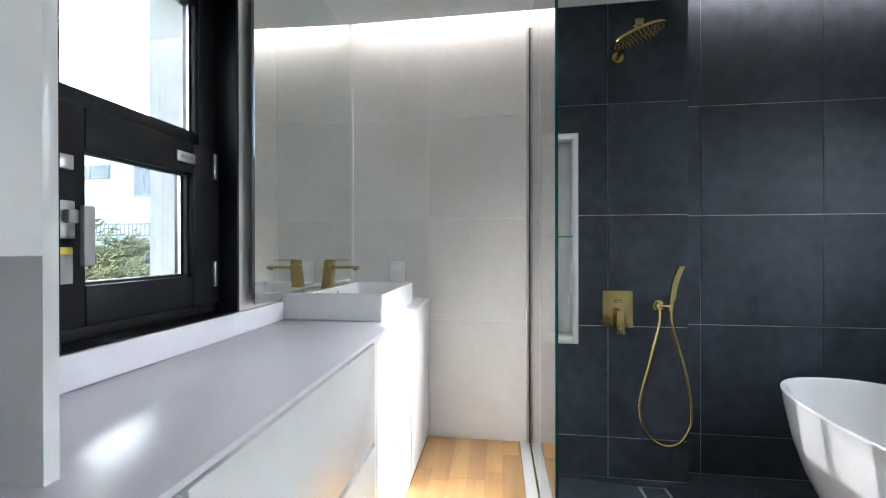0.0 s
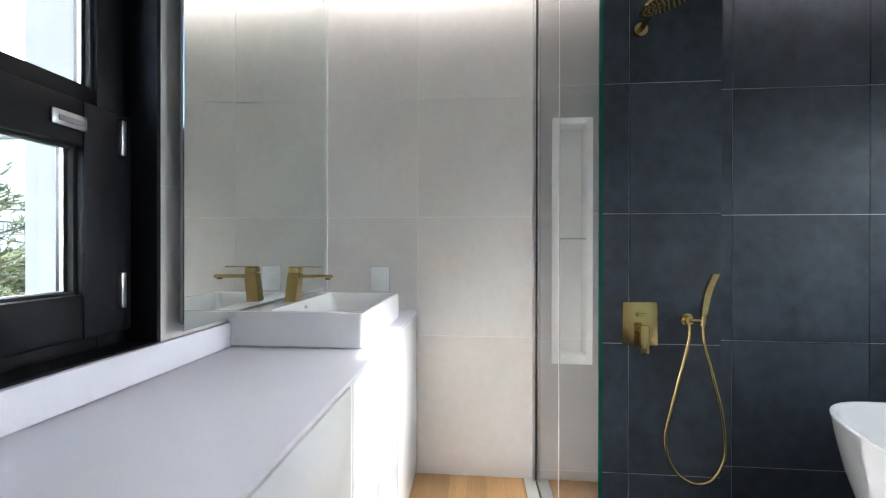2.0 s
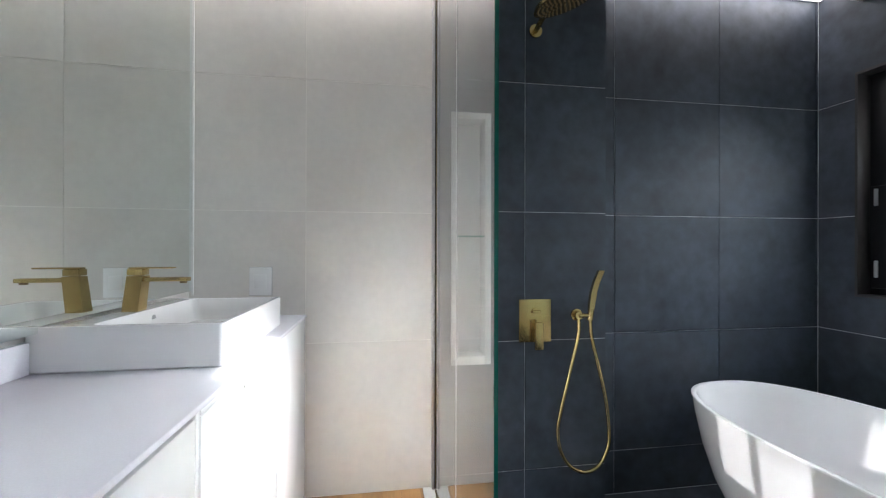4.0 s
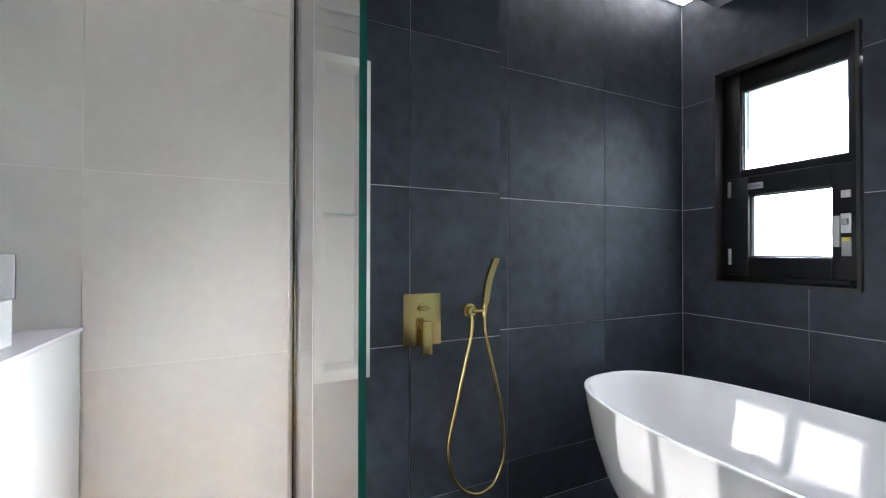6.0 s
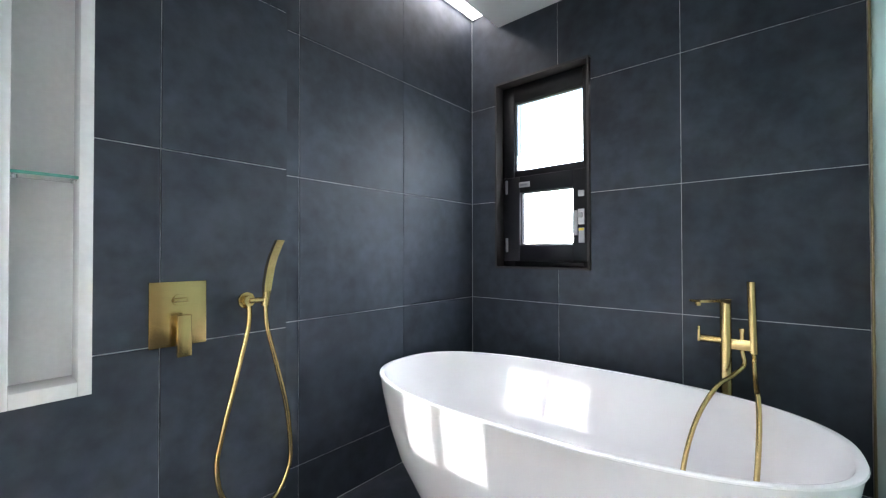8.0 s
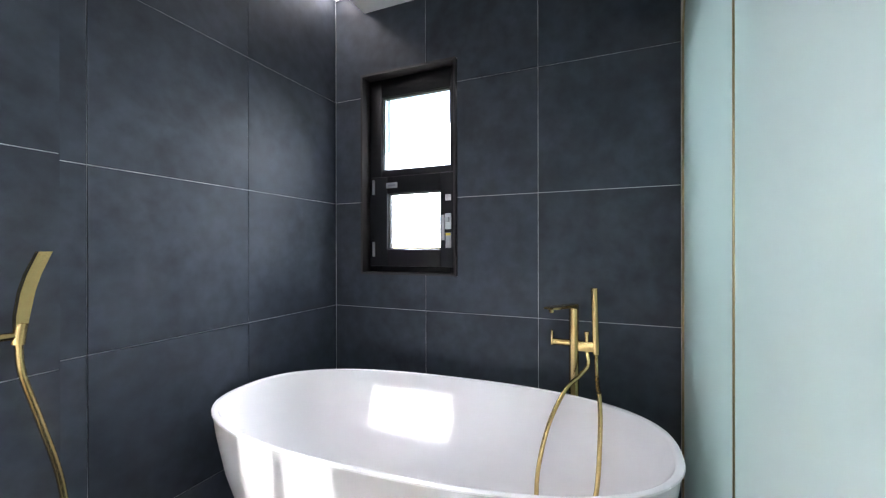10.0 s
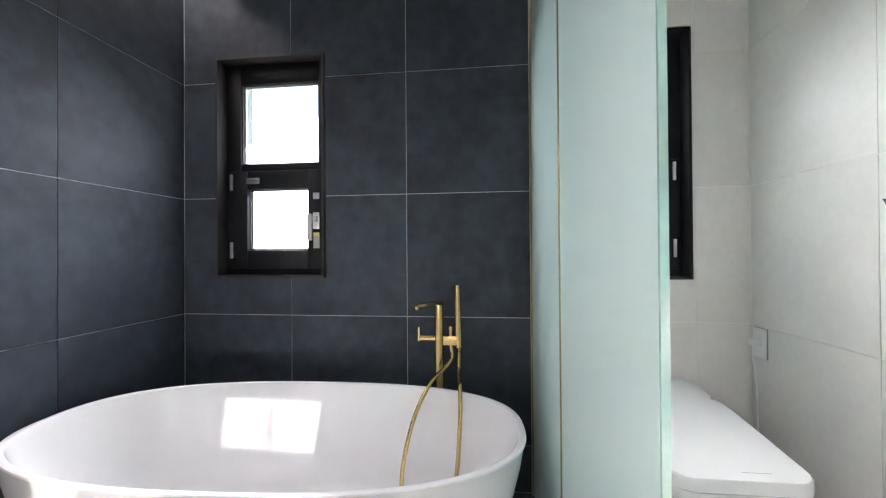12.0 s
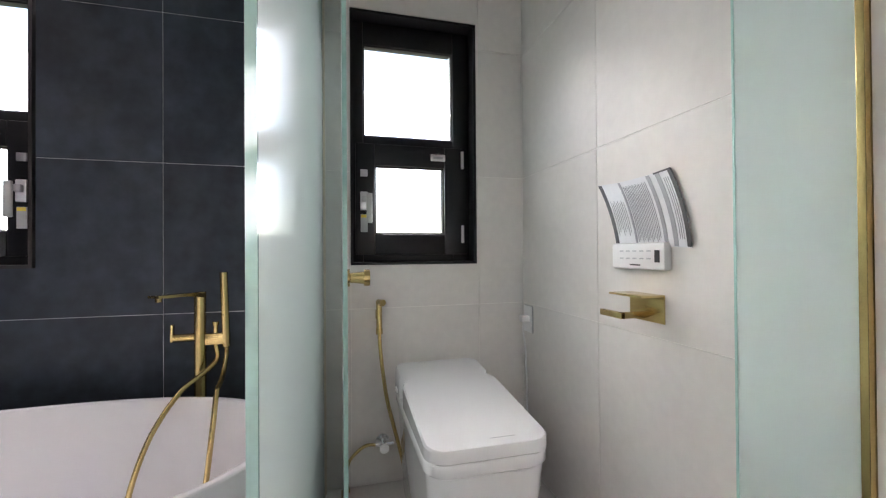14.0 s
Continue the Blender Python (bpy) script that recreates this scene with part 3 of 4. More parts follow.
def cabinet(name, label, y0, y1, fronts, knobs=()):
    """A base unit of the vanity; fronts: (y0, y1, z0, z1) of each door or drawer."""
    cab = thing(name, label, "cabinet", (0, 0, DRY))
    z1 = TOP - 0.0135 - DRY
    part("carcass", boxes(((-0.92, y0, 0.06), (FRONT - 0.022, y1, z1))), LACQUER, cab, round_off=False)
    part("plinth", boxes(((-0.90, y0, 0.0), (FRONT - 0.030, y1, 0.06))), LACQUER, cab, "recessed white plinth", False)
    for kind, a, b, c, d in fronts:
        f = part(kind, boxes(((FRONT - 0.021, a, c - DRY), (FRONT, b, d - DRY)), bevel=0.0015), LACQUER, cab)
        if kind == "drawer_front":
            part("grip_rail", boxes(((FRONT - 0.021, a, d - DRY + 0.001), (FRONT - 0.014, b, d - DRY + 0.0095)), bevel=0.0005), STEEL, f, "grey recessed grip rail")
    for y in knobs:
        bm = bmesh.new()
        rod(bm, (FRONT, y, 0.760 - DRY), (FRONT + 0.012, y, 0.760 - DRY), 0.005, seg=16)
        rod(bm, (FRONT + 0.012, y, 0.760 - DRY), (FRONT + 0.020, y, 0.760 - DRY), 0.010, 0.009, seg=20)
        part("knob", bm, PLASTIC, cab, "small round white knob")
    return cab


g = 0.0015
cabinet("vanity_cabinet", "white lacquer base cabinet with flush drawers under the worktop", -0.598, 0.598, [("drawer_front", -0.596, 0.596 - g, 0.462, 0.787), ("drawer_front", -0.596, 0.596 - g, 0.05, 0.442)])
cabinet("vanity_cabinet", "white lacquer drawer unit with recessed grip rails", 0.600, 1.438, [("drawer_front", 0.604, 1.418, 0.462, 0.787), ("drawer_front", 0.604, 1.418, 0.05, 0.442), ("end_stile", 1.420, 1.437, 0.0, 0.797)])
cabinet("sink_cabinet", "white lacquer cabinet with two flush doors below the basin", 1.440, 2.008, [("door", 1.442, 1.714 - g, 0.0, 0.782), ("door", 1.714 + g, 2.006, 0.0, 0.782), ("top_rail", 1.442, 2.006, 0.784, 0.797)], (1.690, 1.742))
cabinet("filler_cabinet", "narrow white lacquer end cabinet against the tiled wall", 2.010, 2.484, [("door", 2.012, 2.482, 0.0, 0.797)])

basin = thing("basin", "rectangular white ceramic vessel basin on the worktop", "basin", (-0.7025, 1.957, TOP))
bx, by, bh = 0.2215, 0.2825, 0.111


def rounded_rect(cx, cy, hx, hy, r, z, seg=6):
    pts = []
    for sx, sy, a0 in ((1, 1, 0), (-1, 1, 90), (-1, -1, 180), (1, -1, 270)):
        for k in range(seg + 1):
            an = radians(a0 + 90 * k / seg)
            pts.append((cx + sx * (hx - r) + r * math.cos(an), cy + sy * (hy - r) + r * math.sin(an), z))
    return pts


bm = bmesh.new()
ox, ix = 0.0565, 0.150
loft(bm, [rounded_rect(0, 0, bx - 0.004, by - 0.004, 0.010, 0.0), rounded_rect(0, 0, bx, by, 0.012, 0.004), rounded_rect(0, 0, bx, by, 0.012, bh - 0.004), rounded_rect(0, 0, bx - 0.001, by - 0.001, 0.012, bh - 0.001), rounded_rect(0, 0, bx - 0.004, by - 0.004, 0.010, bh),
          rounded_rect(ox + 0.003, 0, ix, by - 0.014, 0.022, bh), rounded_rect(ox + 0.003, 0, ix - 0.003, by - 0.017, 0.022, bh - 0.003), rounded_rect(ox + 0.003, 0, ix - 0.008, by - 0.022, 0.025, bh - 0.05), rounded_rect(ox + 0.003, 0, ix - 0.020, by - 0.036, 0.03, bh - 0.078), rounded_rect(ox + 0.003, 0, 0.03, 0.03, 0.025, bh - 0.086)])
part("bowl", bm, CERAMIC, basin)
bm = bmesh.new()
rod(bm, (ox - 0.147, 0.0, bh - 0.030), (ox - 0.141, 0.0, bh - 0.030), 0.012, seg=20)
part("overflow_ring", bm, CHROME, basin, "small chrome overflow ring")

tap = thing("basin_mixer", "brushed brass basin mixer with slanted square body", "basin mixer", (-0.822, 1.922, TOP + bh))
bm = bmesh.new()
loft(bm, [[(-0.024, -0.022, 0.0), (0.020, -0.022, 0.0), (0.020, 0.022, 0.0), (-0.024, 0.022, 0.0)], [(-0.012, -0.019, 0.105), (0.032, -0.019, 0.105), (0.032, 0.019, 0.105), (-0.012, 0.019, 0.105)]], smooth=False)
part("body", bm, BRASS, tap)
part("spout", boxes(((0.026, -0.016, 0.088), (0.150, 0.016, 0.100)), bevel=0.002), BRASS, tap)
bm = bmesh.new()
rod(bm, (0.135, 0, 0.082), (0.135, 0, 0.088), 0.010)
part("aerator", bm, BRASS_DARK, tap)
part("cap", boxes(((-0.012, -0.019, 0.107), (0.030, 0.019, 0.126)), bevel=0.002), BRASS, tap)
part("lever", boxes(((-0.010, -0.015, 0.1265), (0.108, 0.015, 0.131)), bevel=0.0015), BRASS, tap)

mir = thing("mirror", "large frameless wall mirror above the basin", "mirror", (-0.8395 - 0.0293 * 1.44, 1.44, 0.908), 1.68)
part("glass", boxes(((-0.002, 0, 0), (0.0, 0.232, CEIL - 0.001 - 0.908)), ((-0.002, 0.232, 0.017), (0.0, 1.042, CEIL - 0.001 - 0.908))), MIRROR, mir, round_off=False)
part("backing", boxes(((-0.012, 0.002, 0.018), (-0.0025, 1.038, CEIL - 0.02 - 0.908))), PLASTIC_GREY, mir, "grey backing board", False)

bead = thing("trim", "white silicone bead where mirror meets tiled wall", "trim", (-0.908, NW_Y, 0.908), kind="structure")
part("bead", boxes(((-0.004, -0.006, 0), (0.004, -0.0005, CEIL - 0.91))), STONE, bead, round_off=False)
switch = thing("wall_switch", "white wall switch plate on the tiled wall", "switch", (-0.627, NW_Y, 0.965))
# Grey strip behind the plate: its shadow line, put in as colour.
part("back_frame", boxes(((-0.0485, -0.003, -0.0635), (0.0485, 0.0, 0.0635))), PLASTIC_GREY, switch, "grey strip coloured as the plate's shadow line", False)
part("plate", boxes(((-0.047, -0.009, -0.062), (0.047, -0.0032, 0.062)), bevel=0.002), PLASTIC, switch)
part("rocker", boxes(((-0.026, -0.012, -0.030), (0.026, -0.0092, 0.030)), bevel=0.0015), PLASTIC, switch)

tall = thing("wall_cabinet", "white lacquer upper cabinet with open shelf below, standing on the worktop", "cabinet", (0, 0, TOP))
part("end_panel", boxes(((-0.92, 0.547, 0.0005), (-0.585, 0.566, CEIL - TOP - 0.001)), bevel=0.001), LACQUER, tall)
part("body", boxes(((-0.92, -0.55, 0.290), (-0.602, 0.546, CEIL - TOP - 0.001))), LACQUER, tall, round_off=False)
part("door", boxes(((-0.601, -0.05, 0.288), (-0.582, 0.5455, CEIL - TOP - 0.004)), bevel=0.001), LACQUER, tall)
part("door", boxes(((-0.601, -0.55, 0.288), (-0.582, -0.053, CEIL - TOP - 0.004)), bevel=0.001), LACQUER, tall)

# ---- toilet room ----
glassroom = thing("glass_partition", "frosted mint glass partition in a slim brass frame", "glass partition", (0, 0.70, WET))
P_TOP = 2.30 - WET
fixed_panel = part("fixed_panel", boxes(((0.876, -0.005, 0.012), (2.2815, 0.005, P_TOP))), FROST, glassroom, "frosted mint glass panel", False)
fixed_panel.visible_shadow = False
part("free_edge", boxes(((0.870, -0.005, 0.012), (0.8755, 0.005, P_TOP))), FROST_EDGE, glassroom, "polished green glass edge", False)
part("wall_post", boxes(((2.282, -0.014, 0.0), (2.305, 0.014, CEIL - WET - 0.001)), bevel=0.002), material("cream_post", (0.66, 0.58, 0.48), 0.4, grain=0.02), glassroom, "cream painted wall post")
bm = bmesh.new()
tube(bm, spline([(2.272, 0.011, 0.01), (2.272, 0.011, 0.8), (2.272, 0.011, 1.6), (2.272, 0.011, 1.98), (2.26, 0.011, 2.07), (2.225, 0.011, 2.16), (2.16, 0.011, 2.24), (2.06, 0.011, 2.30)], 8), 0.004, 10)
part("arched_trim", bm, AGED_BRASS, glassroom, "brass trim rounded at the top")
part("mullion", boxes(((1.526, 0.0055, 0.012), (1.533, 0.010, P_TOP)), bevel=0.001), AGED_BRASS, glassroom, "slim brass mullion")
slider = thing("sliding_door", "frosted mint glass sliding door parked behind the partition", "door", (0, 0.615, TOILET))
door_leaf = part("leaf", boxes(((1.426, -0.005, 0.008), (2.28, 0.005, 2.30 - TOILET))), FROST, slider, "frosted mint glass leaf", False)
door_leaf.visible_shadow = False
part("leaf_edge", boxes(((1.420, -0.005, 0.008), (1.4255, 0.005, 2.30 - TOILET))), FROST_EDGE, slider, "polished green glass edge", False)
bm = bmesh.new()
rod(bm, (1.53, -0.0055, 0.968), (1.53, -0.012, 0.968), 0.022, seg=28)
rod(bm, (1.53, -0.012, 0.968), (1.53, -0.048, 0.968), 0.012, 0.016, seg=24)
rod(bm, (1.53, -0.048, 0.968), (1.53, -0.062, 0.968), 0.021, seg=28)
part("knob", bm, BRASS, slider, "round brass door knob")
part("floor_guide", boxes(((1.43, -0.010, 0.0), (2.28, 0.010, 0.0075))), BRASS, slider, "brass floor guide", False)
side = thing("side_panel", "frosted mint glass side panel in a brass jamb", "glass panel", (0, -0.14, WET))
part("leaf", boxes(((0.922, -0.005, 0.0), (1.116, 0.005, 2.30 - WET))), FROST, side, "frosted mint glass leaf", False)
part("leaf_edge", boxes(((1.1165, -0.006, 0.0), (1.122, 0.006, 2.30 - WET)), bevel=0.001), FROST_EDGE, side, "polished green glass edge")
part("jamb", boxes(((0.909, -0.012, 0.0), (0.9215, 0.012, CEIL - WET - 0.001)), bevel=0.002), BRASS, side, "brass jamb")

toilet = thing("toilet", "white one-piece smart toilet with a flat square lid", "toilet", (2.28, 0.204, TOILET))
RW = 0.193
bm = bmesh.new()
loft(bm, [rounded_rect(-0.345, 0, 0.330, 0.160, 0.07, 0.0, 8), rounded_rect(-0.345, 0, 0.334, 0.164, 0.07, 0.02, 8), rounded_rect(-0.348, 0, 0.342, 0.172, 0.07, 0.20, 8), rounded_rect(-0.352, 0, 0.350, 0.181, 0.07, 0.34, 8), rounded_rect(-0.355, 0, 0.352, 0.186, 0.07, 0.395, 8)])
part("bowl", bm, CERAMIC, toilet)
bm = bmesh.new()
loft(bm, [rounded_rect(-0.356, 0, 0.352, RW - 0.006, 0.065, 0.397, 8), rounded_rect(-0.356, 0, 0.354, RW, 0.068, 0.402, 8), rounded_rect(-0.356, 0, 0.354, RW, 0.068, 0.430, 8), rounded_rect(-0.356, 0, 0.351, RW - 0.003, 0.066, 0.434, 8)])
part("seat", bm, CERAMIC, toilet)
bm = bmesh.new()


def sloped(ring_pts, x0, x1, dz):
    return [(x, y, z + dz * (x - x0) / (x1 - x0)) for x, y, z in ring_pts]


LID0, LID1 = -0.712, -0.205
mid, half = (LID0 + LID1) / 2, (LID1 - LID0) / 2
loft(bm, [sloped(rounded_rect(mid, 0, half - 0.004, RW - 0.006, 0.058, z, 8), LID0, LID1, d) if k in (0, 3) else sloped(rounded_rect(mid, 0, half, RW, 0.062, z, 8), LID0, LID1, d) for k, (z, d) in enumerate(((0.436, 0.0), (0.440, 0.0), (0.470, 0.05), (0.476, 0.05)))])
part("lid", bm, CERAMIC, toilet)
bm = bmesh.new()
loft(bm, [rounded_rect(-0.103, 0, 0.100, RW - 0.006, 0.045, 0.436, 8), rounded_rect(-0.103, 0, 0.101, RW, 0.048, 0.440, 8), sloped(rounded_rect(-0.103, 0, 0.101, RW - 0.002, 0.052, 0.508, 8), -0.204, -0.002, 0.022), sloped(rounded_rect(-0.103, 0, 0.096, RW - 0.009, 0.046, 0.516, 8), -0.204, -0.002, 0.022)])
part("rear_cover", bm, CERAMIC, toilet)
part("lid_mark", boxes(((-0.672, -0.085, 0.4795), (-0.668, -0.005, 0.4802))), PLASTIC_GREY, toilet, "small grey print on the lid", False)
part("side_button", boxes(((-0.14, RW + 0.0005, 0.452), (-0.10, RW + 0.006, 0.468)), bevel=0.002), PLASTIC, toilet, "small side button")

spray = thing("bidet_spray", "brushed brass bidet spray on a wall bracket with hose", "bidet spray", (E_X, 0.460, 0.67))
part("bracket", boxes(((-0.022, -0.014, -0.045), (0.0, 0.014, -0.005)), bevel=0.003), BRASS, spray)
bm = bmesh.new()
rod(bm, (-0.034, 0, -0.085), (-0.034, 0, 0.028), 0.0125)
part("handle", bm, BRASS, spray)
bm = bmesh.new()
rod(bm, (-0.020, 0.0, 0.030), (-0.075, -0.012, 0.034), 0.014)
part("spray_head", bm, BRASS, spray)
bm = bmesh.new()
rod(bm, (-0.034, 0, -0.108), (-0.034, 0, -0.084), 0.0145, seg=16)
tube(bm, spline([(-0.034, 0, -0.10), (-0.036, -0.003, -0.16), (-0.045, -0.012, -0.26), (-0.055, -0.030, -0.39), (-0.062, -0.058, -0.51), (-0.066, -0.086, -0.62), (-0.066, -0.108, -0.72), (-0.062, -0.112, -0.770)], 14), 0.0088, 10, 0.10)
part("hose", bm, BRASS, spray, "ribbed brass hose")

valve = thing("stop_valve", "chrome angle stop valve beside the toilet", "valve", (E_X, 0.445, 0.080))
bm = bmesh.new()
rod(bm, (0, 0, 0), (-0.006, 0, 0), 0.030, seg=24)
part("rose", bm, CHROME, valve)
bm = bmesh.new()
rod(bm, (-0.006, 0, 0), (-0.06, 0, 0), 0.012, seg=18)
rod(bm, (-0.04, -0.045, 0), (-0.04, 0.035, 0), 0.010, seg=18)
rod(bm, (-0.045, 0, 0), (-0.045, 0, 0.030), 0.009, seg=18)
part("body", bm, CHROME, valve)
bm = bmesh.new()
rod(bm, (-0.06, 0, 0), (-0.085, 0, 0), 0.018, 0.021, seg=10)
part("knob", bm, CHROME, valve)
bm = bmesh.new()
tube(bm, spline([(-0.04, 0.035, 0.0), (-0.042, 0.070, 0.004), (-0.045, 0.105, -0.012), (-0.050, 0.145, -0.050), (-0.055, 0.160, -0.110), (-0.055, 0.150, -0.180)], 10), 0.007, 10, 0.10)
part("hose", bm, BRASS, valve, "short ribbed brass hose")

socket = thing("socket", "white wall socket with a plugged-in power lead", "socket", (2.245, S_Y, 0.600))
# The socket plate's shadow line is likewise a grey strip.
part("back_frame", boxes(((-0.0415, 0.0, -0.0635), (0.0415, 0.003, 0.0635))), PLASTIC_GREY, socket, "grey strip coloured as the plate's shadow line", False)
part("plate", boxes(((-0.040, 0.0032, -0.062), (0.040, 0.010, 0.062)), bevel=0.002), PLASTIC, socket)
part("plug", boxes(((-0.018, 0.0085, -0.012), (0.018, 0.045, 0.018)), bevel=0.004), PLASTIC, socket)
bm = bmesh.new()
tube(bm, spline([(0.0, 0.030, -0.012), (0.002, 0.032, -0.06), (0.010, 0.016, -0.15), (0.012, 0.010, -0.34), (0.010, 0.012, -0.55), (0.0, 0.05, -0.66)], 8), 0.004, 8)
part("lead", bm, PLASTIC, socket, "white power lead")

ctl = thing("bidet_remote", "white bidet remote control in a wall cradle", "remote control", (1.500, S_Y, 0.905))
cb = part("case", boxes(((-0.110, 0.0, -0.038), (0.106, 0.028, 0.040)), bevel=0.008), PLASTIC, ctl)
for row, z in enumerate((0.016, -0.006)):
    for k in range(5):
        part("key_print", boxes(((0.050 - k * 0.028, 0.0282, z - 0.002), (0.066 - k * 0.028, 0.0288, z + 0.002))), PRINT_PALE, cb, round_off=False)
part("brand_bar", boxes(((-0.02, 0.0282, -0.027), (0.022, 0.0288, -0.023))), PLASTIC_BLACK, cb, "dark printed bar", False)
part("display", boxes(((-0.094, 0.0282, -0.016), (-0.076, 0.0290, 0.018))), PLASTIC_BLACK, cb, "black display window", False)

sheet = thing("instruction_sheet", "bent transparent instruction sheet with grey print stuck above the remote", "sign", (1.500, S_Y, 0.930))


def strip(u0, u1, v0, v1, d, seg=10):
    """A piece of the bent sheet: u runs along its width, v down its bowed sides."""
    bm = bmesh.new()

    def at(u, v, y):
        top, foot = Vector((0.200 - 0.313 * u, y, 0.218 - 0.030 * u * (1 - u))), Vector((0.108 - 0.287 * u, y, 0.014 - 0.016 * u))
        return top.lerp(foot, v) + Vector((-0.048 * v * (1 - v), 0, 0))

    rows = [[[bm.verts.new(at(u, v0 + (v1 - v0) * k / seg, y)) for u, y in ((u0, d), (u1, d), (u1, d + 0.0008), (u0, d + 0.0008))]] for k in range(seg + 1)]
    for (a,), (b,) in zip(rows, rows[1:]):
        for k in range(4):
            bm.faces.new((a[k], a[(k + 1) % 4], b[(k + 1) % 4], b[k]))
    bm.faces.new(rows[0][0][::-1])
    bm.faces.new(rows[-1][0])
    return bm


for k in range(8):
    part("film", strip(k / 8, (k + 1) / 8, 0, 1, 0.006), PAPER, sheet, round_off=False)
for u0, u1, m in ((0.0, 0.055, PLASTIC_BLACK), (0.315, 0.345, PLASTIC_GREY), (0.70, 0.745, PLASTIC_GREY), (0.81, 0.86, PLASTIC_GREY), (0.955, 1.0, PLASTIC_BLACK)):
    part("print_band", strip(u0, u1, 0.01, 0.99, 0.0072), m, sheet, "dark printed band", False)
part("print_band", strip(0.80, 1.0, 0.0, 0.022, 0.0081, 2), PLASTIC_BLACK, sheet, "dark printed band", False)
for k in range(8):
    u = 0.085 + k * 0.027
    part("print_line", strip(u, u + 0.006, 0.30 + 0.03 * (k % 2), 0.86 - 0.05 * (k % 3), 0.0072, 6), PLASTIC_GREY, sheet, round_off=False)
for k in range(15):
    u = 0.365 + k * 0.021
    part("print_line", strip(u, u + 0.006, 0.08 + 0.02 * (k % 2), 0.95 - 0.03 * (k % 3), 0.0072, 6), PLASTIC_GREY, sheet, round_off=False)
for k in range(3):
    u = 0.885 + k * 0.022
    part("print_line", strip(u, u + 0.007, 0.10, 0.90, 0.0072, 6), PLASTIC_GREY, sheet, round_off=False)

roll = thing("toilet_roll_holder", "brushed brass toilet roll holder with a phone shelf", "roll holder", (1.485, S_Y, 0.755))
part("back_plate", boxes(((-0.068, 0.0, -0.040), (0.068, 0.004, 0.042)), bevel=0.001), BRASS, roll)
part("top_shelf", boxes(((-0.068, 0.0045, 0.036), (0.068, 0.080, 0.042)), bevel=0.001), BRASS, roll)
part("arm", boxes(((-0.004, 0.0045, -0.030), (0.010, 0.092, -0.012)), bevel=0.001), BRASS, roll)
part("bar", boxes(((-0.004, 0.080, -0.030), (0.092, 0.094, -0.012)), bevel=0.001), BRASS, roll)

# ---- outside ----
ground = structure("ground", boxes(((-300, -300, -3.2), (300, 300, -3.0))), material("grass_ground", (0.10, 0.13, 0.05), 0.9, vary=0.3, scale=0.3, grain=0.2, grain_scale=6), "grassy ground round the house", "ground")

RENDER_WHITE = material("white_render", (0.72, 0.73, 0.75), 0.85, vary=0.05, scale=0.6, grain=0.03, grain_scale=12)
house = thing("house", "white rendered neighbour house with dark blue windows", "house", (-17.0, 12.4, -3.0), 0)
part("wall", boxes(((0, 0, 0), (13, 8, 7.7))), RENDER_WHITE, house, round_off=False)
part("roof", boxes(((-0.2, -0.2, 7.705), (13.2, 8.2, 7.95)), bevel=0.03), PLASTIC_GREY, house, "flat grey roof edge", False)
WIN_BLUE = material("house_window_glass", (0.05, 0.09, 0.14), 0.08, grain=0.1)
for x, z, w, h in ((2.1, 6.55, 1.45, 0.5), (4.5, 5.9, 0.9, 1.1), (6.4, 5.9, 0.9, 1.1), (4.5, 3.0, 0.9, 1.3)):
    wf = part("window", boxes(((x, -0.05, z), (x + w, -0.002, z + h)), bevel=0.01), PLASTIC_GREY, house, "grey framed window", False)
    part("pane", boxes(((x + 0.06, -0.06, z + 0.06), (x + w / 2 - 0.02, -0.052, z + h - 0.06)), ((x + w / 2 + 0.02, -0.06, z + 0.06), (x + w - 0.06, -0.052, z + h - 0.06))), WIN_BLUE, wf, "dark blue glass", False)

GLOW_SKY = glow("hazy_horizon_sky", (0.93, 0.96, 1.0), 1.6)
structure("backdrop", boxes(((-120.5, -140, -20), (-120, 260, 120))), GLOW_SKY, "bright hazy white sky far beyond the garden", "sky")

rail = thing("fence", "dark metal railing in front of the neighbour house", "fence", (-16.0, 11.6, -3.0))
for z in (4.50, 4.88):
    part("rail", boxes(((0, -0.02, z), (8.1, 0.02, z + 0.04))), PLASTIC_GREY, rail, round_off=False)
bar_mesh = mesh_of("baluster", boxes(((-0.012, -0.012, 4.54), (0.012, 0.012, 4.88))), PLASTIC_GREY)
for k in range(54):
    ob = new("baluster", bar_mesh)
    ob.location, ob.parent = (0.05 + 0.15 * k, 0, 0), rail
post_mesh = mesh_of("post", boxes(((-0.03, -0.03, 0), (0.03, 0.03, 4.5))), PLASTIC_GREY)
for k in range(5):
    ob = new("post", post_mesh)
    ob.location, ob.parent = (0.04 + 2.0 * k, 0, 0), rail

LEAF = material("pine_needles", (0.105, 0.12, 0.055), 0.7, grain=0.3, grain_scale=8, vary=0.25, scale=1.5)
BARK = material("pine_bark", (0.10, 0.07, 0.05), 0.9, grain=0.3, grain_scale=20, bump=0.6)


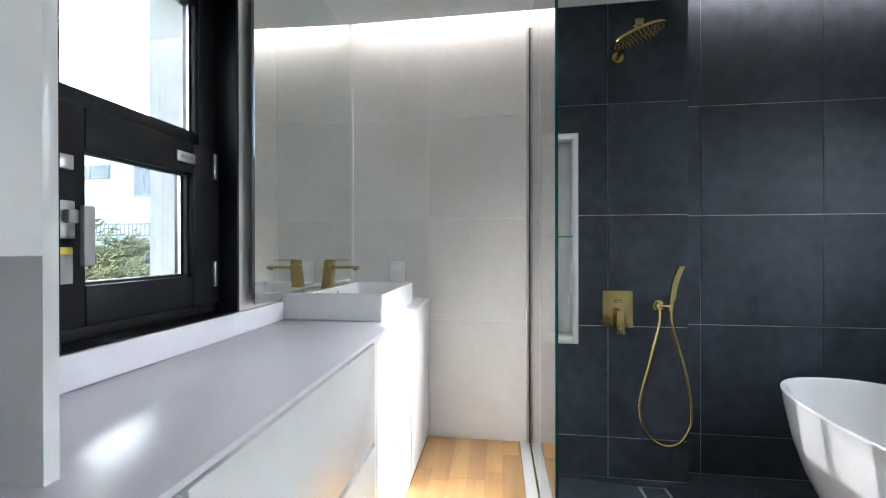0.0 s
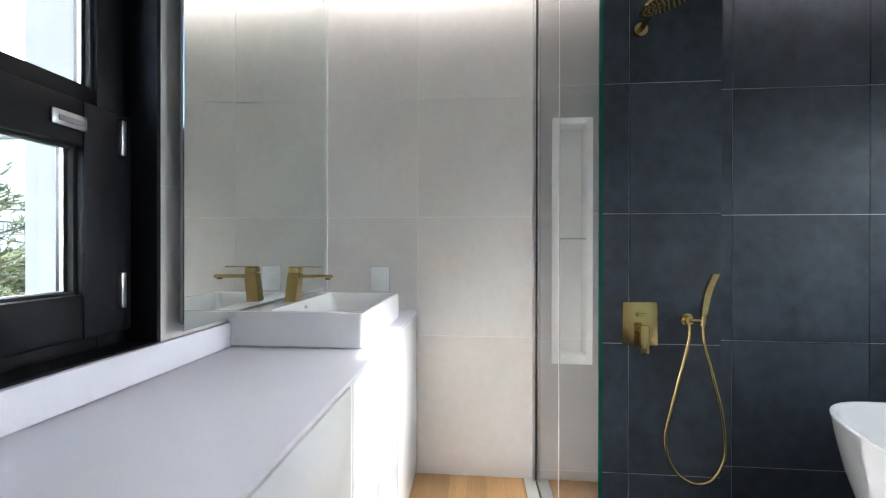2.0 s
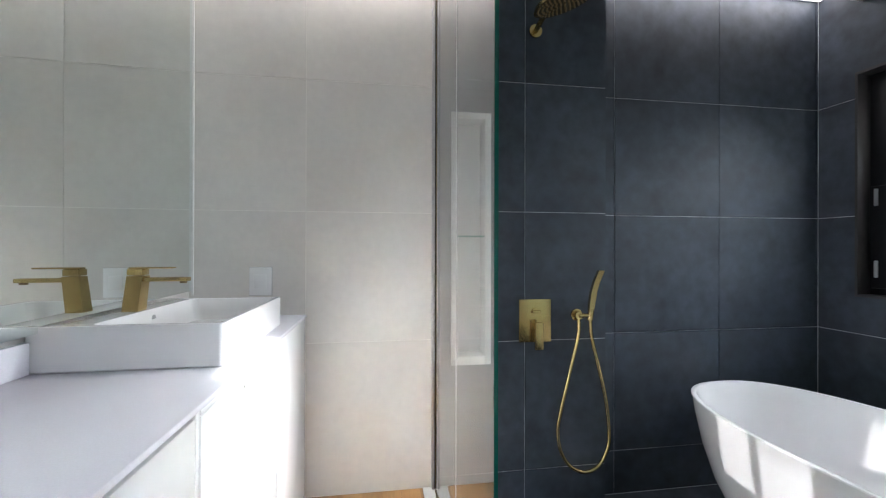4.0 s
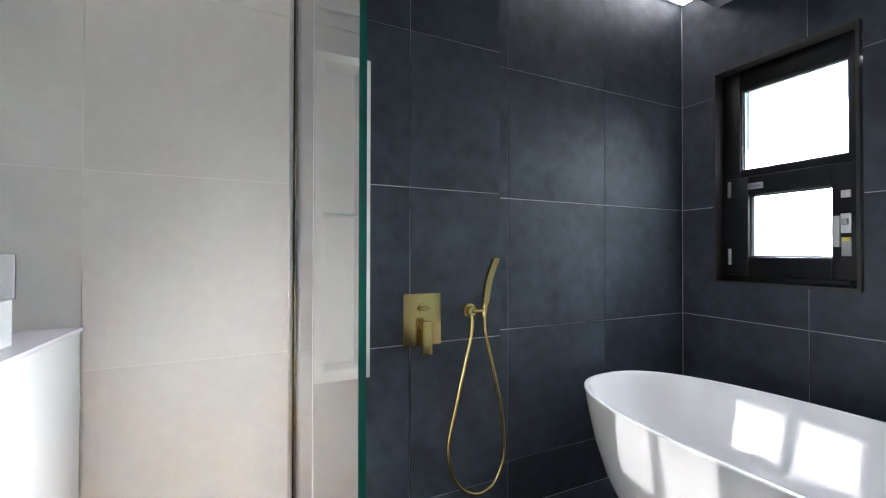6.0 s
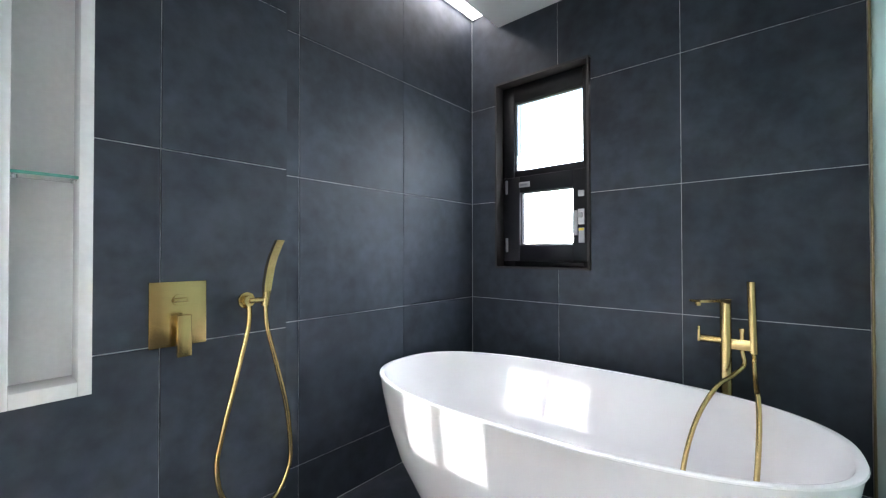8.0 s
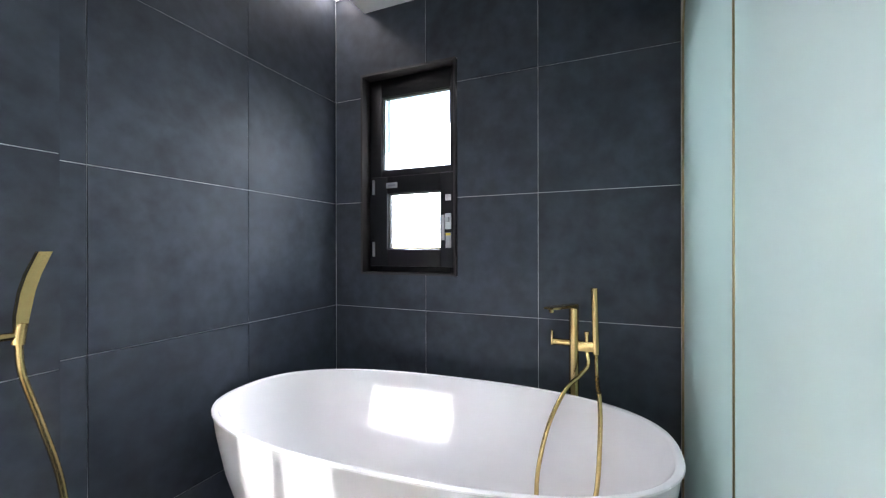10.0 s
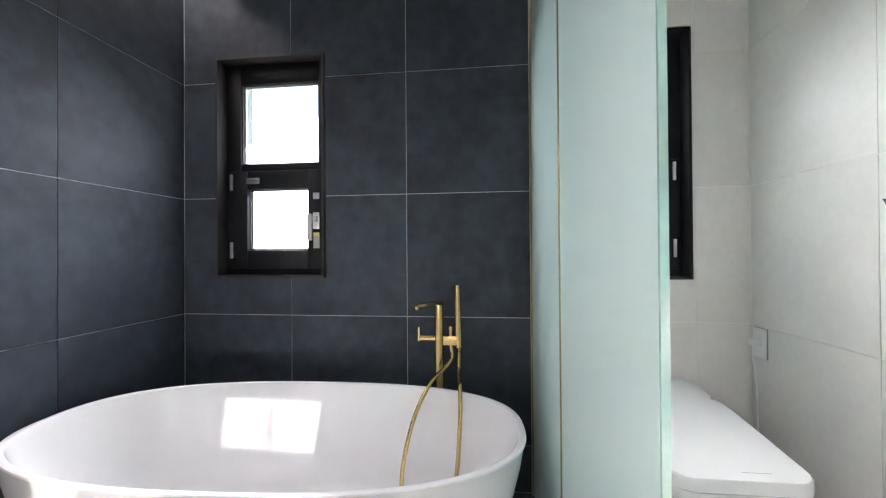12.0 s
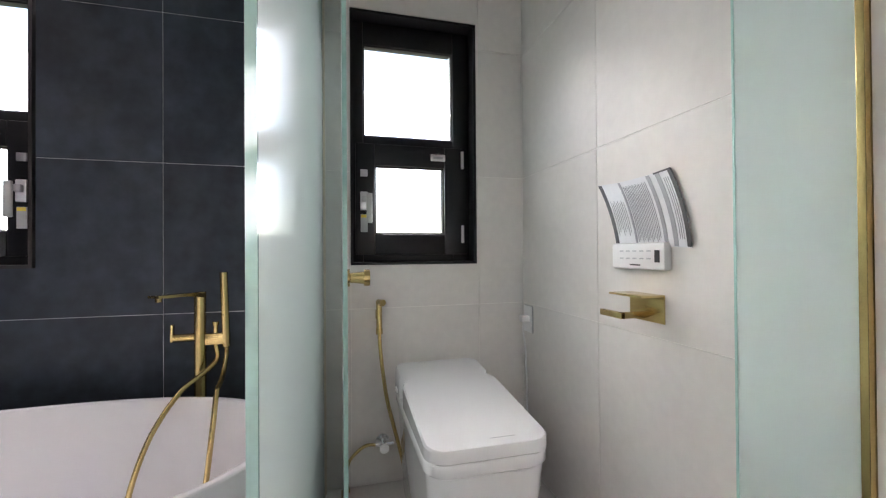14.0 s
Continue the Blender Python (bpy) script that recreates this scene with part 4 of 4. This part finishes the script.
def tree(label, at, height, spread, seed):
    rnd = random.Random(seed)
    tr = thing("tree", label, "tree", at, group="garden trees")
    bm = bmesh.new()
    rod(bm, (0, 0, 0), (0.06, 0.04, height * 0.9), 0.11, 0.025, 10)
    tufts = bmesh.new()
    for i in range(64):
        f = 0.28 + 0.70 * (i + rnd.random()) / 64
        an = i * 2.4 + rnd.uniform(-0.3, 0.3)
        ln = spread * (0.25 + 1.05 * math.sin(math.pi * min(0.98, 0.30 + 0.72 * (f - 0.28) / 0.72))) * rnd.uniform(0.6, 1.1)
        p = Vector((0.06 * f, 0.04 * f, height * f * 0.92))
        q = p + Vector((math.cos(an) * ln, math.sin(an) * ln, 0.16 * ln + rnd.uniform(-0.1, 0.25)))
        rod(bm, p, q, 0.022, 0.007, 5)
        for k in range(26):
            c = p.lerp(q, rnd.uniform(0.3, 1.06)) + Vector((rnd.gauss(0, 0.11), rnd.gauss(0, 0.11), rnd.gauss(0.04, 0.08)))
            for j in range(7):
                d = Vector((rnd.gauss(0, 1), rnd.gauss(0, 1), rnd.gauss(0.5, 0.7))).normalized() * rnd.uniform(0.10, 0.17)
                s = d.cross(Vector((rnd.random(), rnd.random(), rnd.random()))).normalized() * 0.012
                tufts.faces.new([tufts.verts.new(v) for v in (c - s, c + s, c + d)])
    part("trunk", bm, BARK, tr, "brown trunk and limbs")
    me = bpy.data.meshes.new("crown")
    tufts.to_mesh(me)
    tufts.free()
    me.materials.append(LEAF)
    crown = new("crown", me)
    crown.parent = tr
    tagged(crown, "light green needle clumps", kind="stuff")


tree("light green pine tree in the garden outside", (-5.8, 4.25, -3.0), 5.4, 0.95, 1)
tree("bushy light green pine by the railing", (-7.6, 7.2, -3.0), 4.6, 1.15, 2)
tree("low light green pine under the window", (-6.3, 5.5, -3.0), 4.25, 1.15, 4)
tree("tall pine behind the railing", (-14.5, 8.4, -3.0), 7.2, 1.9, 3)

# ---- tiles and planks ----
def cut(rect, hole):
    """The pieces of rect (u0, u1, v0, v1) that lie outside hole."""
    u0, u1, v0, v1 = rect
    a, b, c, d = max(u0, hole[0]), min(u1, hole[1]), max(v0, hole[2]), min(v1, hole[3])
    if a >= b or c >= d:
        return [rect]
    out = [(u0, a, v0, v1), (b, u1, v0, v1), (a, b, v0, c), (a, b, d, v1)]
    return [r for r in out if r[1] - r[0] > 0.001 and r[3] - r[2] > 0.001]


def tiles(parent, us, vs, place, mat, holes=(), gap=0.0030, thick=0.006):
    """One object a tile, between the joints us and vs; place turns (u, v, depth) into a point."""
    for u0, u1 in zip(us, us[1:]):
        for v0, v1 in zip(vs, vs[1:]):
            rects = [(u0 + gap * 0.45, u1 - gap * 0.45, v0 + gap / 2, v1 - gap / 2)]
            for h in holes:
                rects = [q for r in rects for q in cut(r, h)]
            if not rects:
                continue
            bm = bmesh.new()
            for r in rects:
                box(bm, place(r[0], r[2], 0.0), place(r[1], r[3], thick))
            ob = new("tile", mesh_of("tile", bm, mat))
            ob.parent = parent


rows_d = [WET, 0.080, 0.683, 1.284, 1.886, COVE]
rows_c = [WET, 0.080, 0.683, 1.284, 1.887, COVE]
tiles(wall_north, [0.974, 1.084, 1.687, 2.290, 2.306], rows_d, lambda u, v, d: (u, N_Y + d, v), DARK_TILE)
tiles(wall_column, [0.165, 0.568, 0.974], rows_c, lambda u, v, d: (u, COL_Y + d, v), DARK_TILE, [(0.226, 0.413, 0.580, 1.736)])
tiles(wall_column, [COL_Y + 0.006, N_Y], rows_c, lambda u, v, d: (0.974 - d, u, v), DARK_TILE, gap=0.0006)
tiles(wall_east, [0.703, 1.306, 1.903, 2.494], rows_d, lambda u, v, d: (E_X + d, u, v), DARK_TILE, [BATH_WIN])
rows_w = [DRY, 0.680, 1.280, 1.880, COVE]
tiles(wall_north_white, [W_X, -0.434, 0.165], rows_w, lambda u, v, d: (u, NW_Y + d, v), WHITE_TILE, gap=0.003)
tiles(wall_west, [-1.1, -0.52, 0.08, 0.68, 1.28, 1.88, NW_Y], rows_w, lambda u, v, d: (W_X - d, u, v), WHITE_TILE, [VANITY_WIN], gap=0.003)
rows_t = [TOILET, 0.672, 1.282, 1.892, CEIL]
tiles(wall_toilet_east, [S_Y, -0.02, 0.58, 0.698], rows_t, lambda u, v, d: (E_X + d, u, v), WHITE_TILE, [TOILET_WIN], gap=0.003)
tiles(wall_south, [0.912, 1.117, 1.717, E_X], rows_t, lambda u, v, d: (u, S_Y - d, v), WHITE_TILE, gap=0.003)

tiles(floor_toilet, [0.91, 1.50, 2.10, E_X], [S_Y, 0.35, 0.688], lambda u, v, d: (u, v, TOILET - d), FLOOR_WHITE)


# wet floor: cut to falls round the drain
def slab(parent, pts, z, mat, thick=0.006):
    bm = bmesh.new()
    a = [bm.verts.new((x, y, z)) for x, y in pts]
    b = [bm.verts.new((x, y, z - thick)) for x, y in pts]
    bm.faces.new(a)
    bm.faces.new(b[::-1])
    for k in range(len(pts)):
        j = (k + 1) % len(pts)
        bm.faces.new((a[j], a[k], b[k], b[j]))
    ob = new("tile", mesh_of("tile", bm, mat))
    ob.parent = parent


def shrink(pts, by=0.0018):
    c = Vector((sum(p[0] for p in pts), sum(p[1] for p in pts))) / len(pts)
    out = []
    for p in pts:
        v = Vector(p) - c
        out.append(tuple(Vector(p) - v.normalized() * by * 1.4))
    return out


dx0, dx1, dy0, dy1 = 0.700, 0.840, 2.190, 2.330
fx0, fx1, fy0, fy1 = 0.178, 1.30, 1.72, COL_Y - 0.001
for pts in ([(fx0, fy0), (fx1, fy0), (dx1, dy0), (dx0, dy0)], [(fx1, fy0), (fx1, fy1), (dx1, dy1), (dx1, dy0)], [(fx1, fy1), (fx0, fy1), (dx0, dy1), (dx1, dy1)], [(fx0, fy1), (fx0, fy0), (dx0, dy0), (dx0, dy1)]):
    slab(floor_wet, shrink(pts), WET, DARK_TILE)
tiles(floor_wet, [0.976, 1.30], [COL_Y, N_Y - 0.001], lambda u, v, d: (u, v, WET - d), DARK_TILE)
tiles(floor_wet, [1.30, 1.70, 2.306], [0.69, 1.13, 1.72, 2.20, N_Y - 0.001], lambda u, v, d: (u, v, WET - d), DARK_TILE)
tiles(floor_wet, [0.178, 0.70, 1.30], [0.53, 1.13, 1.72], lambda u, v, d: (u, v, WET - d), DARK_TILE, [(0.90, 2.4, -1, 0.69)])
tiles(floor_wet, [0.178, 0.70], [-1.09, -0.67, -0.07, 0.53], lambda u, v, d: (u, v, WET - d), DARK_TILE)
tiles(floor_wet, [0.70, 0.898], [-0.14, 0.53], lambda u, v, d: (u, v, WET - d), DARK_TILE)

drain = thing("floor_drain", "square tiled floor drain with a steel rim", "drain", ((dx0 + dx1) / 2, (dy0 + dy1) / 2, WET))
h = 0.066
part("rim", boxes(((-h, -h, -0.006), (-h + 0.006, h, 0.001)), ((h - 0.006, -h, -0.006), (h, h, 0.001)), ((-h + 0.006, -h, -0.006), (h - 0.006, -h + 0.006, 0.001)), ((-h + 0.006, h - 0.006, -0.006), (h - 0.006, h, 0.001))), STEEL, drain, "steel rim", False)
part("insert", boxes(((-h + 0.010, -h + 0.010, -0.006), (h - 0.010, h - 0.010, -0.001))), DARK_TILE, drain, "slate tile insert", False)

rnd = random.Random(5)
x = -0.44
col = 0
while x < 0.098:
    x1 = min(x + 0.088, 0.0985)
    y = -1.09 - rnd.random() * 0.6
    while y < 2.484:
        y1 = y + rnd.choice((0.45, 0.6, 0.75))
        a, b = max(y, -1.09), min(y1, 2.484)
        if b - a > 0.01:
            ob = new("plank", mesh_of("plank", boxes(((x + 0.0004, a + 0.0004, DRY - 0.006), (x1 - 0.0004, b - 0.0004, DRY))), OAK))
            ob.parent = floor_dry
        y = y1
    x = x1
